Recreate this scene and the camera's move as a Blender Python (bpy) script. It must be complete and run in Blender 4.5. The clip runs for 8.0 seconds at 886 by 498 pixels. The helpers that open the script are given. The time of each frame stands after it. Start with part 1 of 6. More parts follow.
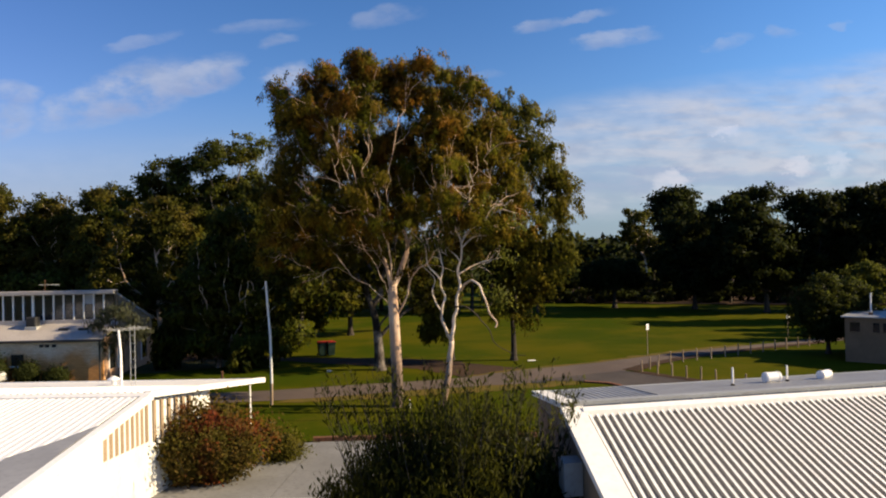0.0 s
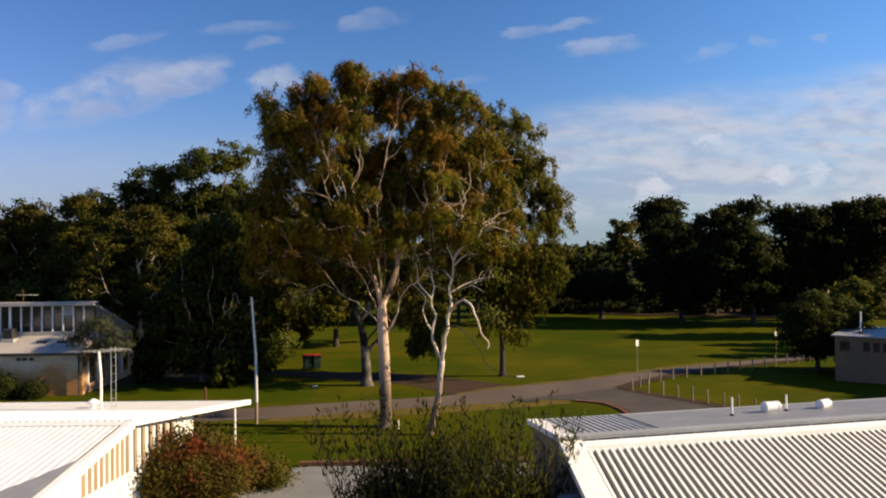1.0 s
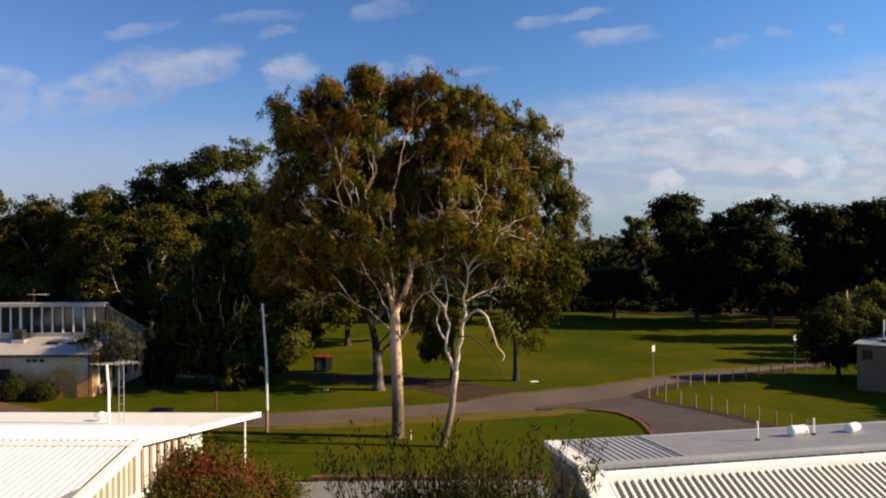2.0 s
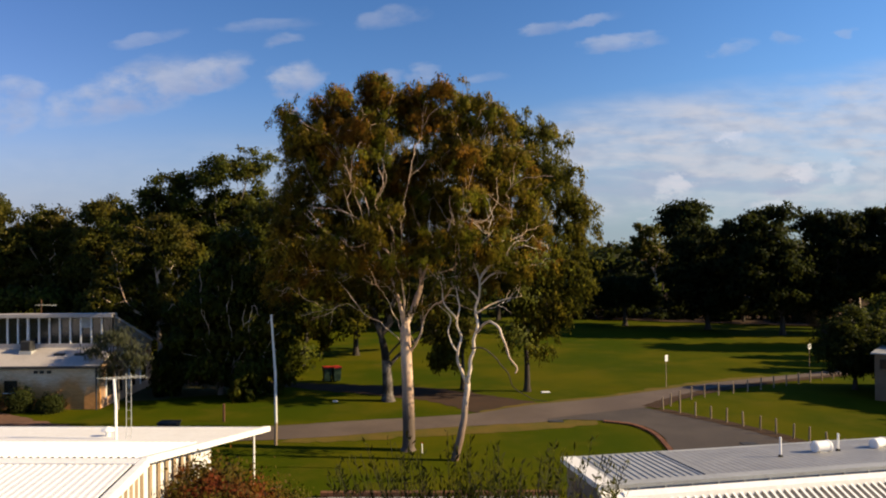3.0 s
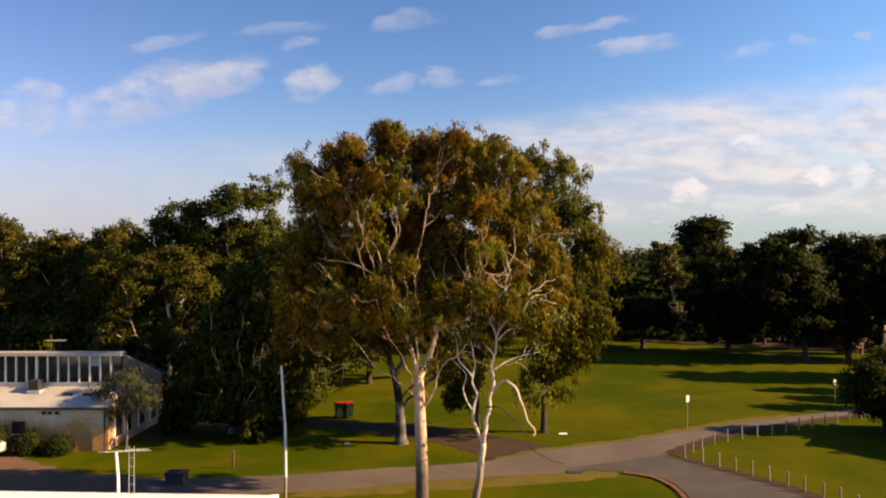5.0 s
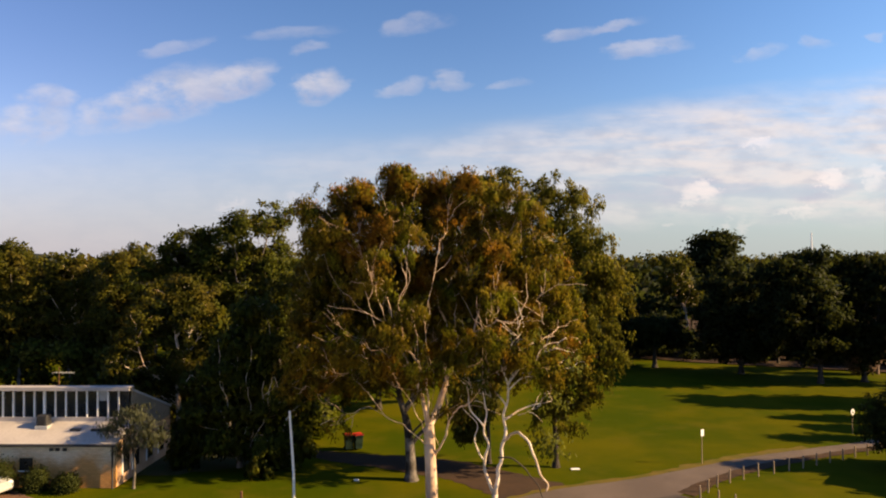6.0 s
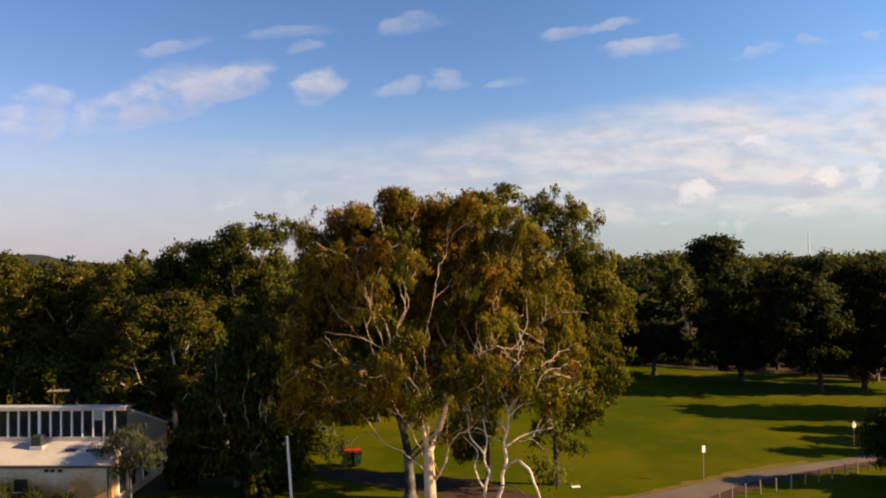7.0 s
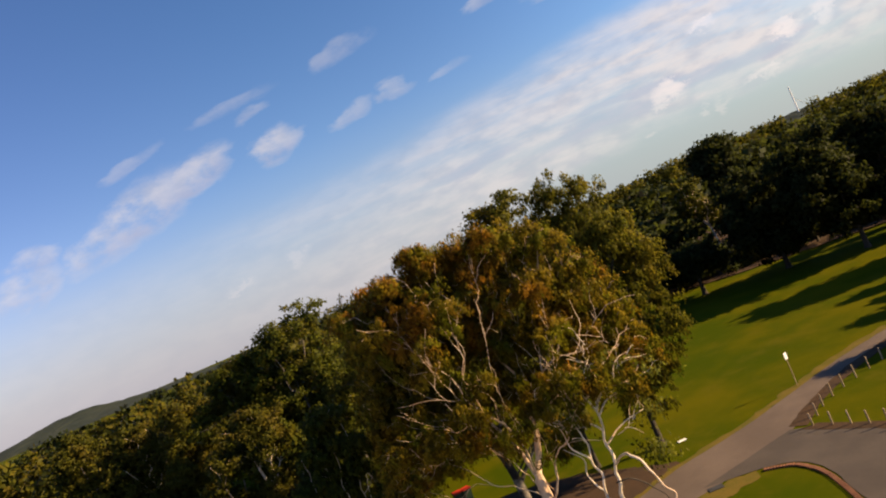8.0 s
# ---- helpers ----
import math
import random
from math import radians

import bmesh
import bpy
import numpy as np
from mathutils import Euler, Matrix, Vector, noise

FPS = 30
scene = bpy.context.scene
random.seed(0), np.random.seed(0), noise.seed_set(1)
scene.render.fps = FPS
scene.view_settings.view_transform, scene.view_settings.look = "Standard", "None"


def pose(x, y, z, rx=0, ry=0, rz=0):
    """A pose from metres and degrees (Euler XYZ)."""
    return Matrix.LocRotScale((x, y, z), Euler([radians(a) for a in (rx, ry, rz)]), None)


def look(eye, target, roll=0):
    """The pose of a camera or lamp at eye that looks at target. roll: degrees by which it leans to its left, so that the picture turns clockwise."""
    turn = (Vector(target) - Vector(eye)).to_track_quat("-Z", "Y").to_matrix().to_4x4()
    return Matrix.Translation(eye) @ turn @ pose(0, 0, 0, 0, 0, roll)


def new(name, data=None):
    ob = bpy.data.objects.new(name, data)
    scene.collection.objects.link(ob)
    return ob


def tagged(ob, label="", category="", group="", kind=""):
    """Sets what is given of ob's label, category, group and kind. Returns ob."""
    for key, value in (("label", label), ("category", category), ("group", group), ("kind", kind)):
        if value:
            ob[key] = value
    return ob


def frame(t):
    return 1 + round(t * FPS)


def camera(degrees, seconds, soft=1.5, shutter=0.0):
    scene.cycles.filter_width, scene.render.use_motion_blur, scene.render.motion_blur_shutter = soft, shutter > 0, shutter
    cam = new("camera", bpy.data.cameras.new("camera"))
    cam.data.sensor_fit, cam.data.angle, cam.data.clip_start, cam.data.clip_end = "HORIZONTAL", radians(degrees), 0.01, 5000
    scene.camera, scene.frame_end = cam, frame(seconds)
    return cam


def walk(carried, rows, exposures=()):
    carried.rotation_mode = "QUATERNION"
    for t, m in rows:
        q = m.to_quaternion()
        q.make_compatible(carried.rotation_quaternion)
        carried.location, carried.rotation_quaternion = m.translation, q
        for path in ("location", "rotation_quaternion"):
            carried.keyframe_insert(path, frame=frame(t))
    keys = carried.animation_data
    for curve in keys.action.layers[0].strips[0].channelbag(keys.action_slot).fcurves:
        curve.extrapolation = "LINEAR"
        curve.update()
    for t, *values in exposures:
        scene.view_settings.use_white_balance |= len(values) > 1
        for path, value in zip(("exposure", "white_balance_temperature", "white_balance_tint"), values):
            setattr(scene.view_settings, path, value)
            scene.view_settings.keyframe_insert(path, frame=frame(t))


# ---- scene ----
cam = camera(62.0, 8.0, soft=2.0)
PATH = [
    (0, (0.748, 0.758, 6.640), (0.773, 2.758, 6.651), -1.25),
    (0.5, (0.494, 0.966, 6.672), (0.573, 2.964, 6.717), 0.00),
    (1, (0.473, 1.371, 7.212), (0.541, 3.370, 7.234), -0.65),
    (1.5, (0.421, 1.728, 7.676), (0.472, 3.727, 7.672), -0.45),
    (3, (0.200, 2.484, 8.061), (0.219, 4.484, 8.076), -0.40),
    (3.5, (0.094, 2.594, 7.850), (0.105, 4.593, 7.900), -0.85),
    (4, (0.108, 2.800, 8.350), (0.090, 4.800, 8.388), -1.15),
    (4.5, (0.188, 3.140, 9.138), (0.182, 5.140, 9.160), -0.30),
    (6, (0.131, 3.930, 11.650), (0.086, 5.930, 11.682), -0.25),
    (6.5, (0.100, 4.120, 12.155), (0.077, 6.119, 12.198), -0.50),
    (7, (0.080, 4.300, 12.610), (0.041, 6.300, 12.639), -0.45),
    (7.3, (0.098, 4.290, 12.960), (0.048, 6.289, 13.000), -0.50),
    (7.5, (0.110, 4.270, 13.200), (0.053, 6.269, 13.232), -4.60),
    (7.6, (0.150, 4.210, 13.370), (0.083, 6.209, 13.407), -4.95),
    (7.7, (0.150, 4.160, 13.590), (0.072, 6.158, 13.605), -13.92),
    (7.8, (0.125, 4.110, 13.820), (0.045, 6.108, 13.848), -17.80),
    (8, (0.041, 4.000, 14.300), (-0.031, 5.998, 14.334), -23.30),
]
walk(cam, [(t, look(eye, target, roll)) for t, eye, target, roll in PATH],
     exposures=[(0.0, 0.84, 6120, 13), (1.5, 0.84, 6250, 13), (3.0, 0.84, 6350, 13), (4.0, 0.82, 6450, 13), (4.4, 1.28, 7150, 16), (6.0, 1.25, 7550, 18), (8.0, 1.17, 7400, 17)])

# ---- light and sky ----
SUN_EL, SUN_AZ = radians(28.0), radians(-7.0)      # low sun from +x
SUN_DIR = Vector((math.cos(SUN_EL) * math.cos(SUN_AZ), math.cos(SUN_EL) * math.sin(SUN_AZ), math.sin(SUN_EL)))
sun = new("sun", bpy.data.lights.new("sun", "SUN"))
sun.data.energy, sun.data.angle, sun.data.color = 5.0, radians(0.6), (1.0, 0.785, 0.455)
sun.matrix_world = look(SUN_DIR * 100, (0, 0, 0))


class Nodes:
    """Short hand for node trees."""

    def __init__(self, tree):
        self.tree = tree
        tree.nodes.clear()

    def add(self, kind, **sockets):
        n = self.tree.nodes.new(kind)
        for k, v in sockets.items():
            self.put(n, k, v)
        return n

    def put(self, n, key, v):
        sock = n.inputs[int(key[1:])] if key[0] == "i" and key[1:].isdigit() else n.inputs[key.replace("_", " ")]
        if isinstance(v, bpy.types.NodeSocket):
            self.tree.links.new(v, sock)
        else:
            sock.default_value = v

    def math(self, op, a, b=0.0, c=0.0, clamp=False):
        n = self.tree.nodes.new("ShaderNodeMath")
        n.operation, n.use_clamp = op, clamp
        for i, v in enumerate((a, b, c)):
            self.put(n, f"i{i}", v)
        return n.outputs[0]

    def step(self, v, lo, hi):
        n = self.tree.nodes.new("ShaderNodeMapRange")
        n.interpolation_type = "SMOOTHSTEP"
        for i, x in enumerate((v, lo, hi, 0.0, 1.0)):
            self.put(n, f"i{i}", x)
        return n.outputs[0]

    def mix(self, f, a, b, blend="MIX"):
        n = self.tree.nodes.new("ShaderNodeMix")
        n.data_type, n.blend_type = "RGBA", blend
        for i, x in ((0, f), (6, a), (7, b)):
            if isinstance(x, tuple) and len(x) == 3:
                x = (*x, 1)
            self.put(n, f"i{i}", x)
        return n.outputs[2]

    def noise(self, vec, scale, detail=4.0, rough=0.55, stretch=None):
        if stretch:
            m = self.add("ShaderNodeMapping", Vector=vec)
            m.inputs["Scale"].default_value = stretch
            vec = m.outputs[0]
        n = self.add("ShaderNodeTexNoise", Vector=vec, Scale=scale, Detail=detail, Roughness=rough)
        return n.outputs["Fac"]


world = bpy.data.worlds.new("sky")
scene.world = world
world.use_nodes = True
W = Nodes(world.node_tree)
sky = W.add("ShaderNodeTexSky")
sky.sky_type, sky.sun_disc = "NISHITA", False
sky.sun_elevation, sky.sun_rotation = SUN_EL, radians(97.0)
sky.air_density, sky.dust_density, sky.ozone_density = 1.0, 0.2, 3.0
way = W.add("ShaderNodeTexCoord").outputs["Generated"]
xyz = W.add("ShaderNodeSeparateXYZ", Vector=way)
depth = W.math("MAXIMUM", xyz.outputs[1], 0.08)
cu, cv = W.math("DIVIDE", xyz.outputs[0], depth), W.math("DIVIDE", xyz.outputs[2], depth)
flat = W.add("ShaderNodeCombineXYZ", X=cu, Y=cv).outputs[0]
n1 = W.noise(flat, 16.0, 5.0, 0.6, (1.0, 1.6, 1.0))
n2 = W.noise(flat, 5.0, 5.0, 0.6, (1.0, 3.2, 1.0))
wob = W.math("MULTIPLY_ADD", n1, 0.09, -0.045)
uw, vw = W.math("ADD", cu, wob), W.math("ADD", cv, W.math("MULTIPLY_ADD", n2, 0.05, -0.025))
# small fair-weather clouds: across, up, half width, half height, lean, density
CLOUDS = [(-.450, .205, .060, .024, .15, .9), (-.395, .228, .075, .030, .22, 1.0), (-.305, .248, .050, .019, .2, .95), (-.560, .222, .040, .016, 0, .7),
          (-.590, .186, .055, .026, .1, .8), (-.188, .240, .036, .019, .15, .95), (-.080, .242, .032, .010, .2, .6), (-.012, .249, .024, .010, 0, .55), (.066, .246, .022, .006, 0, .4)]
CLOUDS += [(-.386, .293, .042, .011, .15, .5), (-.206, .293, .026, .013, .1, .6), (-.225, .315, .048, .010, .1, .4), (-.060, .326, .038, .014, .1, .5), (.146, .314, .035, .011, .12, .7),
           (.205, .325, .032, .010, .3, .75), (.256, .297, .046, .011, .12, .8), (.407, .295, .026, .013, .3, .55), (.476, .309, .018, .010, 0, .6), (.568, .318, .012, .007, 0, .5)]
cover, under = 0.0, 0.0
for x, y, rx, ry, lean, dense in CLOUDS:
    y -= 0.006 + 0.018 * x
    if y > 0.27:                      # the highest row is thin and faint
        ry, dense = ry * 0.78, dense * 0.85
    du, dv = W.math("ADD", uw, -x), W.math("ADD", vw, -y)
    dv = W.math("DIVIDE", W.math("MULTIPLY_ADD", du, -lean, dv), ry)
    d = W.math("ADD", W.math("POWER", W.math("ABSOLUTE", W.math("DIVIDE", du, rx)), 2.0), W.math("POWER", W.math("ABSOLUTE", dv), 2.0))
    m = W.math("MULTIPLY", W.step(d, 2.0, 0.25), dense)
    cover = W.math("MAXIMUM", m, cover)
    under = W.math("MAXIMUM", W.math("MULTIPLY", m, W.step(dv, 0.35, -0.8)), under)
cover = W.math("MULTIPLY", cover, W.math("MULTIPLY", W.step(n1, 0.24, 0.62), 0.58))
# the long bank of thin cloud that climbs to the right, clear below on that side
top = W.math("MULTIPLY_ADD", W.math("MAXIMUM", cu, -0.1), 0.13, 0.178)
low = W.math("MULTIPLY_ADD", W.step(cu, -0.05, 0.25), 0.050, 0.0)
bank = W.math("MULTIPLY", W.step(W.math("SUBTRACT", top, W.math("MULTIPLY_ADD", n2, -0.07, vw)), 0.02, 0.075), W.step(W.math("SUBTRACT", vw, low), -0.02, 0.035))
bank = W.math("MULTIPLY", bank, W.math("MULTIPLY_ADD", W.step(n2, 0.2, 0.62), 0.65, 0.35))
streaks = W.step(W.noise(flat, 6.0, 5.0, 0.62, (1.0, 7.0, 1.0)), 0.34, 0.58)
bank = W.math("MULTIPLY", bank, W.math("MULTIPLY_ADD", streaks, 0.45, 0.58))
bank = W.math("MULTIPLY", bank, W.math("MULTIPLY_ADD", W.step(cu, -0.45, 0.35), 0.72, 0.12))
cover = W.math("MAXIMUM", cover, bank)
# blue-grey undersides and bright heads within the bank: across, up, half width, half height
grey, heads = 0.0, 0.0
for x, y, rx, ry in ((.235, .084, .085, .011), (.43, .094, .12, .009), (.30, .104, .11, .006), (.05, .105, .06, .007), (-.20, .082, .035, .008)):
    d = W.math("ADD", W.math("POWER", W.math("DIVIDE", W.math("ADD", uw, -x), rx), 2.0), W.math("POWER", W.math("DIVIDE", W.math("ADD", vw, -y), ry), 2.0))
    grey = W.math("MAXIMUM", W.step(d, 2.2, 0.1), grey)
tight = W.math("MULTIPLY_ADD", W.noise(flat, 38.0, 4.0, 0.65, (1.0, 1.5, 1.0)), 0.06, -0.03)
for x, y, rx, ry in ((.325, .090, .018, .011), (.385, .049, .007, .008), (.36, .047, .006, .005), (.50, .108, .016, .012), (.555, .112, .012, .013), (.402, .157, .014, .007), (-.222, .090, .013, .009), (-.31, .078, .016, .006), (.28, .046, .006, .005), (.45, .062, .02, .005)):
    d = W.math("ADD", W.math("POWER", W.math("DIVIDE", W.math("ADD", W.math("ADD", cu, tight), -x), rx), 2.0), W.math("POWER", W.math("DIVIDE", W.math("ADD", W.math("ADD", cv, tight), -y), ry), 2.0))
    heads = W.math("MAXIMUM", W.step(d, 3.0, 0.0), heads)
ahead = W.step(xyz.outputs[1], 0.1, 0.4)
cover = W.math("MULTIPLY", W.math("MAXIMUM", cover, W.math("MULTIPLY", heads, 0.22)), ahead)
shade = W.step(W.noise(flat, 22.0, 3.0, 0.5, (1.0, 2.2, 1.0)), 0.30, 0.62)
cloud_colour = W.mix(shade, (5.0, 5.3, 6.1), (6.8, 6.75, 7.0))
cloud_colour = W.mix(W.math("MULTIPLY", under, 0.75), cloud_colour, (4.0, 4.1, 5.6))
cloud_colour = W.mix(W.math("MULTIPLY", grey, 0.7), cloud_colour, (4.0, 4.5, 6.0))
cloud_colour = W.mix(W.math("MULTIPLY", heads, 0.8), cloud_colour, (8.8, 8.2, 8.2))
haze = W.step(cv, 0.24, 0.0)
deep = W.add("ShaderNodeHueSaturation", Saturation=1.22, Value=1.26, Color=W.mix(1.0, sky.outputs[0], (1.04, 1.0, 1.08), "MULTIPLY")).outputs[0]
deep = W.mix(W.step(cu, -0.1, -0.65), deep, W.mix(1.0, deep, (1.10, 0.96, 1.0), "MULTIPLY"))
deep = W.mix(W.step(cu, -0.05, 0.6), deep, W.mix(1.0, deep, (1.20, 1.25, 1.22), "MULTIPLY"))
clear = W.mix(W.math("MULTIPLY", haze, 0.85), deep, W.mix(W.step(cu, -0.2, 0.3), (3.1, 3.7, 4.85), (2.9, 4.0, 4.75)))
mixed = W.mix(cover, clear, cloud_colour)
back = W.add("ShaderNodeBackground", Color=mixed, Strength=0.0515)
W.tree.links.new(back.outputs[0], W.add("ShaderNodeOutputWorld").inputs[0])


# ---- materials ----
def material(name, build, rough=0.8, metal=0.0, bump=None, spec=0.3):
    """A principled material; build(N, place) gives the colour, bump(N, place) a height and its depth."""
    m = bpy.data.materials.new(name)
    m.use_nodes = True
    N = Nodes(m.node_tree)
    place = N.add("ShaderNodeNewGeometry").outputs["Position"]
    p = N.add("ShaderNodeBsdfPrincipled", Metallic=metal)
    p.inputs["Specular IOR Level"].default_value = spec
    colour = build(N, place)
    N.put(p, "Base Color", (*colour, 1) if isinstance(colour, tuple) else colour)
    N.put(p, "Roughness", rough(N, place) if callable(rough) else rough)
    if bump:
        h, d = bump(N, place)
        N.put(p, "Normal", N.add("ShaderNodeBump", Height=h, Distance=d, Strength=1.0).outputs[0])
    N.tree.links.new(p.outputs[0], N.add("ShaderNodeOutputMaterial").inputs[0])
    return m


def mottled(a, b, scale=3.0, c=None, fine=30.0, stretch=None):
    """Two tones mixed by broad noise, with fine grain of a third."""
    def build(N, place):
        col = N.mix(N.step(N.noise(place, scale, 5.0, 0.6, stretch), 0.35, 0.68), a, b)
        if c:
            col = N.mix(N.math("MULTIPLY", N.step(N.noise(place, fine, 3.0, 0.6), 0.45, 0.75), 0.6), col, c)
        return col
    return build


def grain(scale, d):
    return lambda N, place: (N.noise(place, scale, 4.0, 0.6), d)


def leaf_material(name, tones, patch=0.5, scale=0.45, glow=0.45):
    """Leaves: tones vary leaf by leaf and in broad patches; some light comes through them."""
    m = bpy.data.materials.new(name)
    m.use_nodes = True
    N = Nodes(m.node_tree)
    geo = N.add("ShaderNodeNewGeometry")
    r = geo.outputs["Random Per Island"]
    n = N.noise(geo.outputs["Position"], scale, 3.0, 0.55)
    col = N.mix(r, tones[0], tones[1])
    col = N.mix(N.math("MULTIPLY", N.step(n, 0.48, 0.66), patch), col, tones[2])
    if len(tones) > 3:
        n = N.noise(geo.outputs["Position"], scale * 2.1, 3.0, 0.55)
        col = N.mix(N.math("MULTIPLY", N.step(n, 0.50, 0.62), patch), col, tones[3])
    lean = N.add("ShaderNodeAttribute")
    lean.attribute_name = "lean"
    p = N.add("ShaderNodeBsdfPrincipled", Base_Color=col, Roughness=0.6)
    N.tree.links.new(lean.outputs["Vector"], p.inputs["Normal"])
    p.inputs["Specular IOR Level"].default_value = 0.08 if glow > 0.2 else 0.04
    t = N.add("ShaderNodeBsdfTranslucent", Color=N.mix(0.5, col, (0.16, 0.17, 0.02)))
    mix = N.add("ShaderNodeMixShader", Fac=glow)
    N.tree.links.new(p.outputs[0], mix.inputs[1])
    N.tree.links.new(t.outputs[0], mix.inputs[2])
    N.tree.links.new(mix.outputs[0], N.add("ShaderNodeOutputMaterial").inputs[0])
    return m


def grass_colour(N, place):
    broad = N.step(N.noise(place, 0.11, 5.0, 0.62), 0.36, 0.66)
    col = N.mix(broad, (0.036, 0.051, 0.001), (0.082, 0.073, 0.002))
    worn = N.step(N.noise(place, 0.33, 5.0, 0.65), 0.50, 0.70)
    col = N.mix(N.math("MULTIPLY", worn, 0.45), col, (0.094, 0.075, 0.007))
    blades = N.noise(place, 14.0, 3.0, 0.7)
    return N.mix(N.math("MULTIPLY", N.step(blades, 0.42, 0.72), 0.5), col, (0.032, 0.056, 0.001))


GRASS = material("mown_grass", grass_colour, 0.95, bump=grain(22.0, 0.018), spec=0.02)
ASPHALT = material("grey_asphalt", mottled((0.092, 0.067, 0.052), (0.124, 0.091, 0.071), 0.35, (0.064, 0.047, 0.036), 24.0), 0.85, bump=grain(40.0, 0.01))
ASPHALT_DARK = material("dark_worn_asphalt", mottled((0.054, 0.043, 0.036), (0.074, 0.059, 0.048), 0.35, (0.040, 0.031, 0.026), 24.0), 0.85, bump=grain(40.0, 0.01))
DIRT = material("red_brown_dirt", mottled((0.058, 0.034, 0.020), (0.041, 0.027, 0.018), 0.7, (0.082, 0.051, 0.031), 12.0), 0.95, bump=grain(12.0, 0.03), spec=0.1)
DRY_GRASS = material("dry_worn_grass", mottled((0.119, 0.083, 0.014), (0.079, 0.072, 0.009), 0.9, (0.151, 0.097, 0.029), 12.0), 0.95, bump=grain(20.0, 0.02), spec=0.1)
RED_DIRT = material("red_gravel_dirt", mottled((0.16, 0.084, 0.052), (0.12, 0.068, 0.044), 0.6, (0.2, 0.12, 0.08), 12.0), 0.95, bump=grain(14.0, 0.03), spec=0.1)
LITTER = material("leaf_litter", mottled((0.060, 0.050, 0.024), (0.045, 0.055, 0.018), 0.5, (0.09, 0.06, 0.03), 10.0), 0.95, bump=grain(10.0, 0.04), spec=0.1)
KERB_BRICK = material("orange_kerb_brick", mottled((0.175, 0.072, 0.036), (0.132, 0.051, 0.026), 3.0, (0.105, 0.060, 0.040), 20.0), 0.85, bump=grain(30.0, 0.006))
WHITE_STEEL = material("white_painted_steel", mottled((0.89, 0.86, 0.81), (0.84, 0.81, 0.76), 1.2, (0.74, 0.70, 0.64), 6.0), 0.45, spec=0.4)
GREY_STEEL = material("grey_weathered_steel", mottled((0.29, 0.285, 0.28), (0.24, 0.235, 0.23), 0.9, (0.20, 0.195, 0.19), 7.0), 0.5, spec=0.4)
# grey that stands for the shade between the white roof ribs
RIB_SHADE = material("rib_shade_grey", mottled((0.17, 0.165, 0.16), (0.14, 0.135, 0.13), 0.9, (0.11, 0.105, 0.10), 6.0), 0.5, spec=0.4)
PALE_STEEL = material("pale_grey_steel", mottled((0.38, 0.38, 0.37), (0.31, 0.31, 0.30), 0.9, (0.26, 0.25, 0.24), 7.0), 0.5, spec=0.4)
WHITE_WALL = material("white_rendered_wall", mottled((0.78, 0.77, 0.73), (0.68, 0.66, 0.62), 0.8, (0.60, 0.57, 0.52), 9.0), 0.8, bump=grain(30.0, 0.004))
GREY_WALL = material("grey_rendered_wall", mottled((0.25, 0.19, 0.13), (0.20, 0.155, 0.105), 0.8, (0.16, 0.125, 0.085), 9.0), 0.8, bump=grain(30.0, 0.004))
TAN_BATTEN = material("tan_timber_batten", mottled((0.34, 0.25, 0.16), (0.26, 0.19, 0.12), 2.0, (0.2, 0.14, 0.09), 20.0, (1, 1, 0.2)), 0.75)
BRICK = material("orange_brick_face", mottled((0.46, 0.27, 0.16), (0.55, 0.36, 0.24), 0.7, (0.36, 0.2, 0.12), 9.0), 0.85, bump=grain(26.0, 0.006))
DARK_GLASS = material("dark_window_glass", mottled((0.012, 0.014, 0.016), (0.02, 0.022, 0.025), 0.6), 0.08, spec=0.6)
DARK_VOID = material("near_black_matt", mottled((0.03, 0.03, 0.032), (0.045, 0.044, 0.043), 2.0), 0.7)
TIMBER = material("weathered_post_timber", mottled((0.28, 0.20, 0.13), (0.36, 0.28, 0.19), 4.0, (0.18, 0.12, 0.08), 25.0, (1, 1, 0.15)), 0.85, bump=grain(40.0, 0.006))
POLE_GREY = material("pale_timber_pole", mottled((0.74, 0.72, 0.68), (0.60, 0.58, 0.54), 2.5, (0.78, 0.77, 0.74), 18.0, (1, 1, 0.1)), 0.8)
BIN_GREEN = material("dark_green_plastic", mottled((0.016, 0.035, 0.022), (0.022, 0.042, 0.028), 3.0), 0.5)
BIN_RED = material("red_plastic_lid", mottled((0.52, 0.035, 0.015), (0.45, 0.03, 0.012), 3.0), 0.45)
RUBBER = material("black_rubber", mottled((0.02, 0.02, 0.02), (0.03, 0.03, 0.03), 6.0), 0.8)
SIGN_WHITE = material("white_sign_sheet", mottled((0.80, 0.80, 0.78), (0.72, 0.72, 0.70), 2.0), 0.5)
SIGN_INK = material("grey_sign_print", mottled((0.25, 0.25, 0.26), (0.3, 0.3, 0.3), 4.0), 0.6)
CAR_PAINT = material("silver_car_paint", mottled((0.55, 0.55, 0.53), (0.50, 0.50, 0.48), 2.0), 0.25, metal=0.3, spec=0.5)
RUST = material("rusted_steel", mottled((0.16, 0.07, 0.035), (0.10, 0.05, 0.03), 3.0), 0.8)


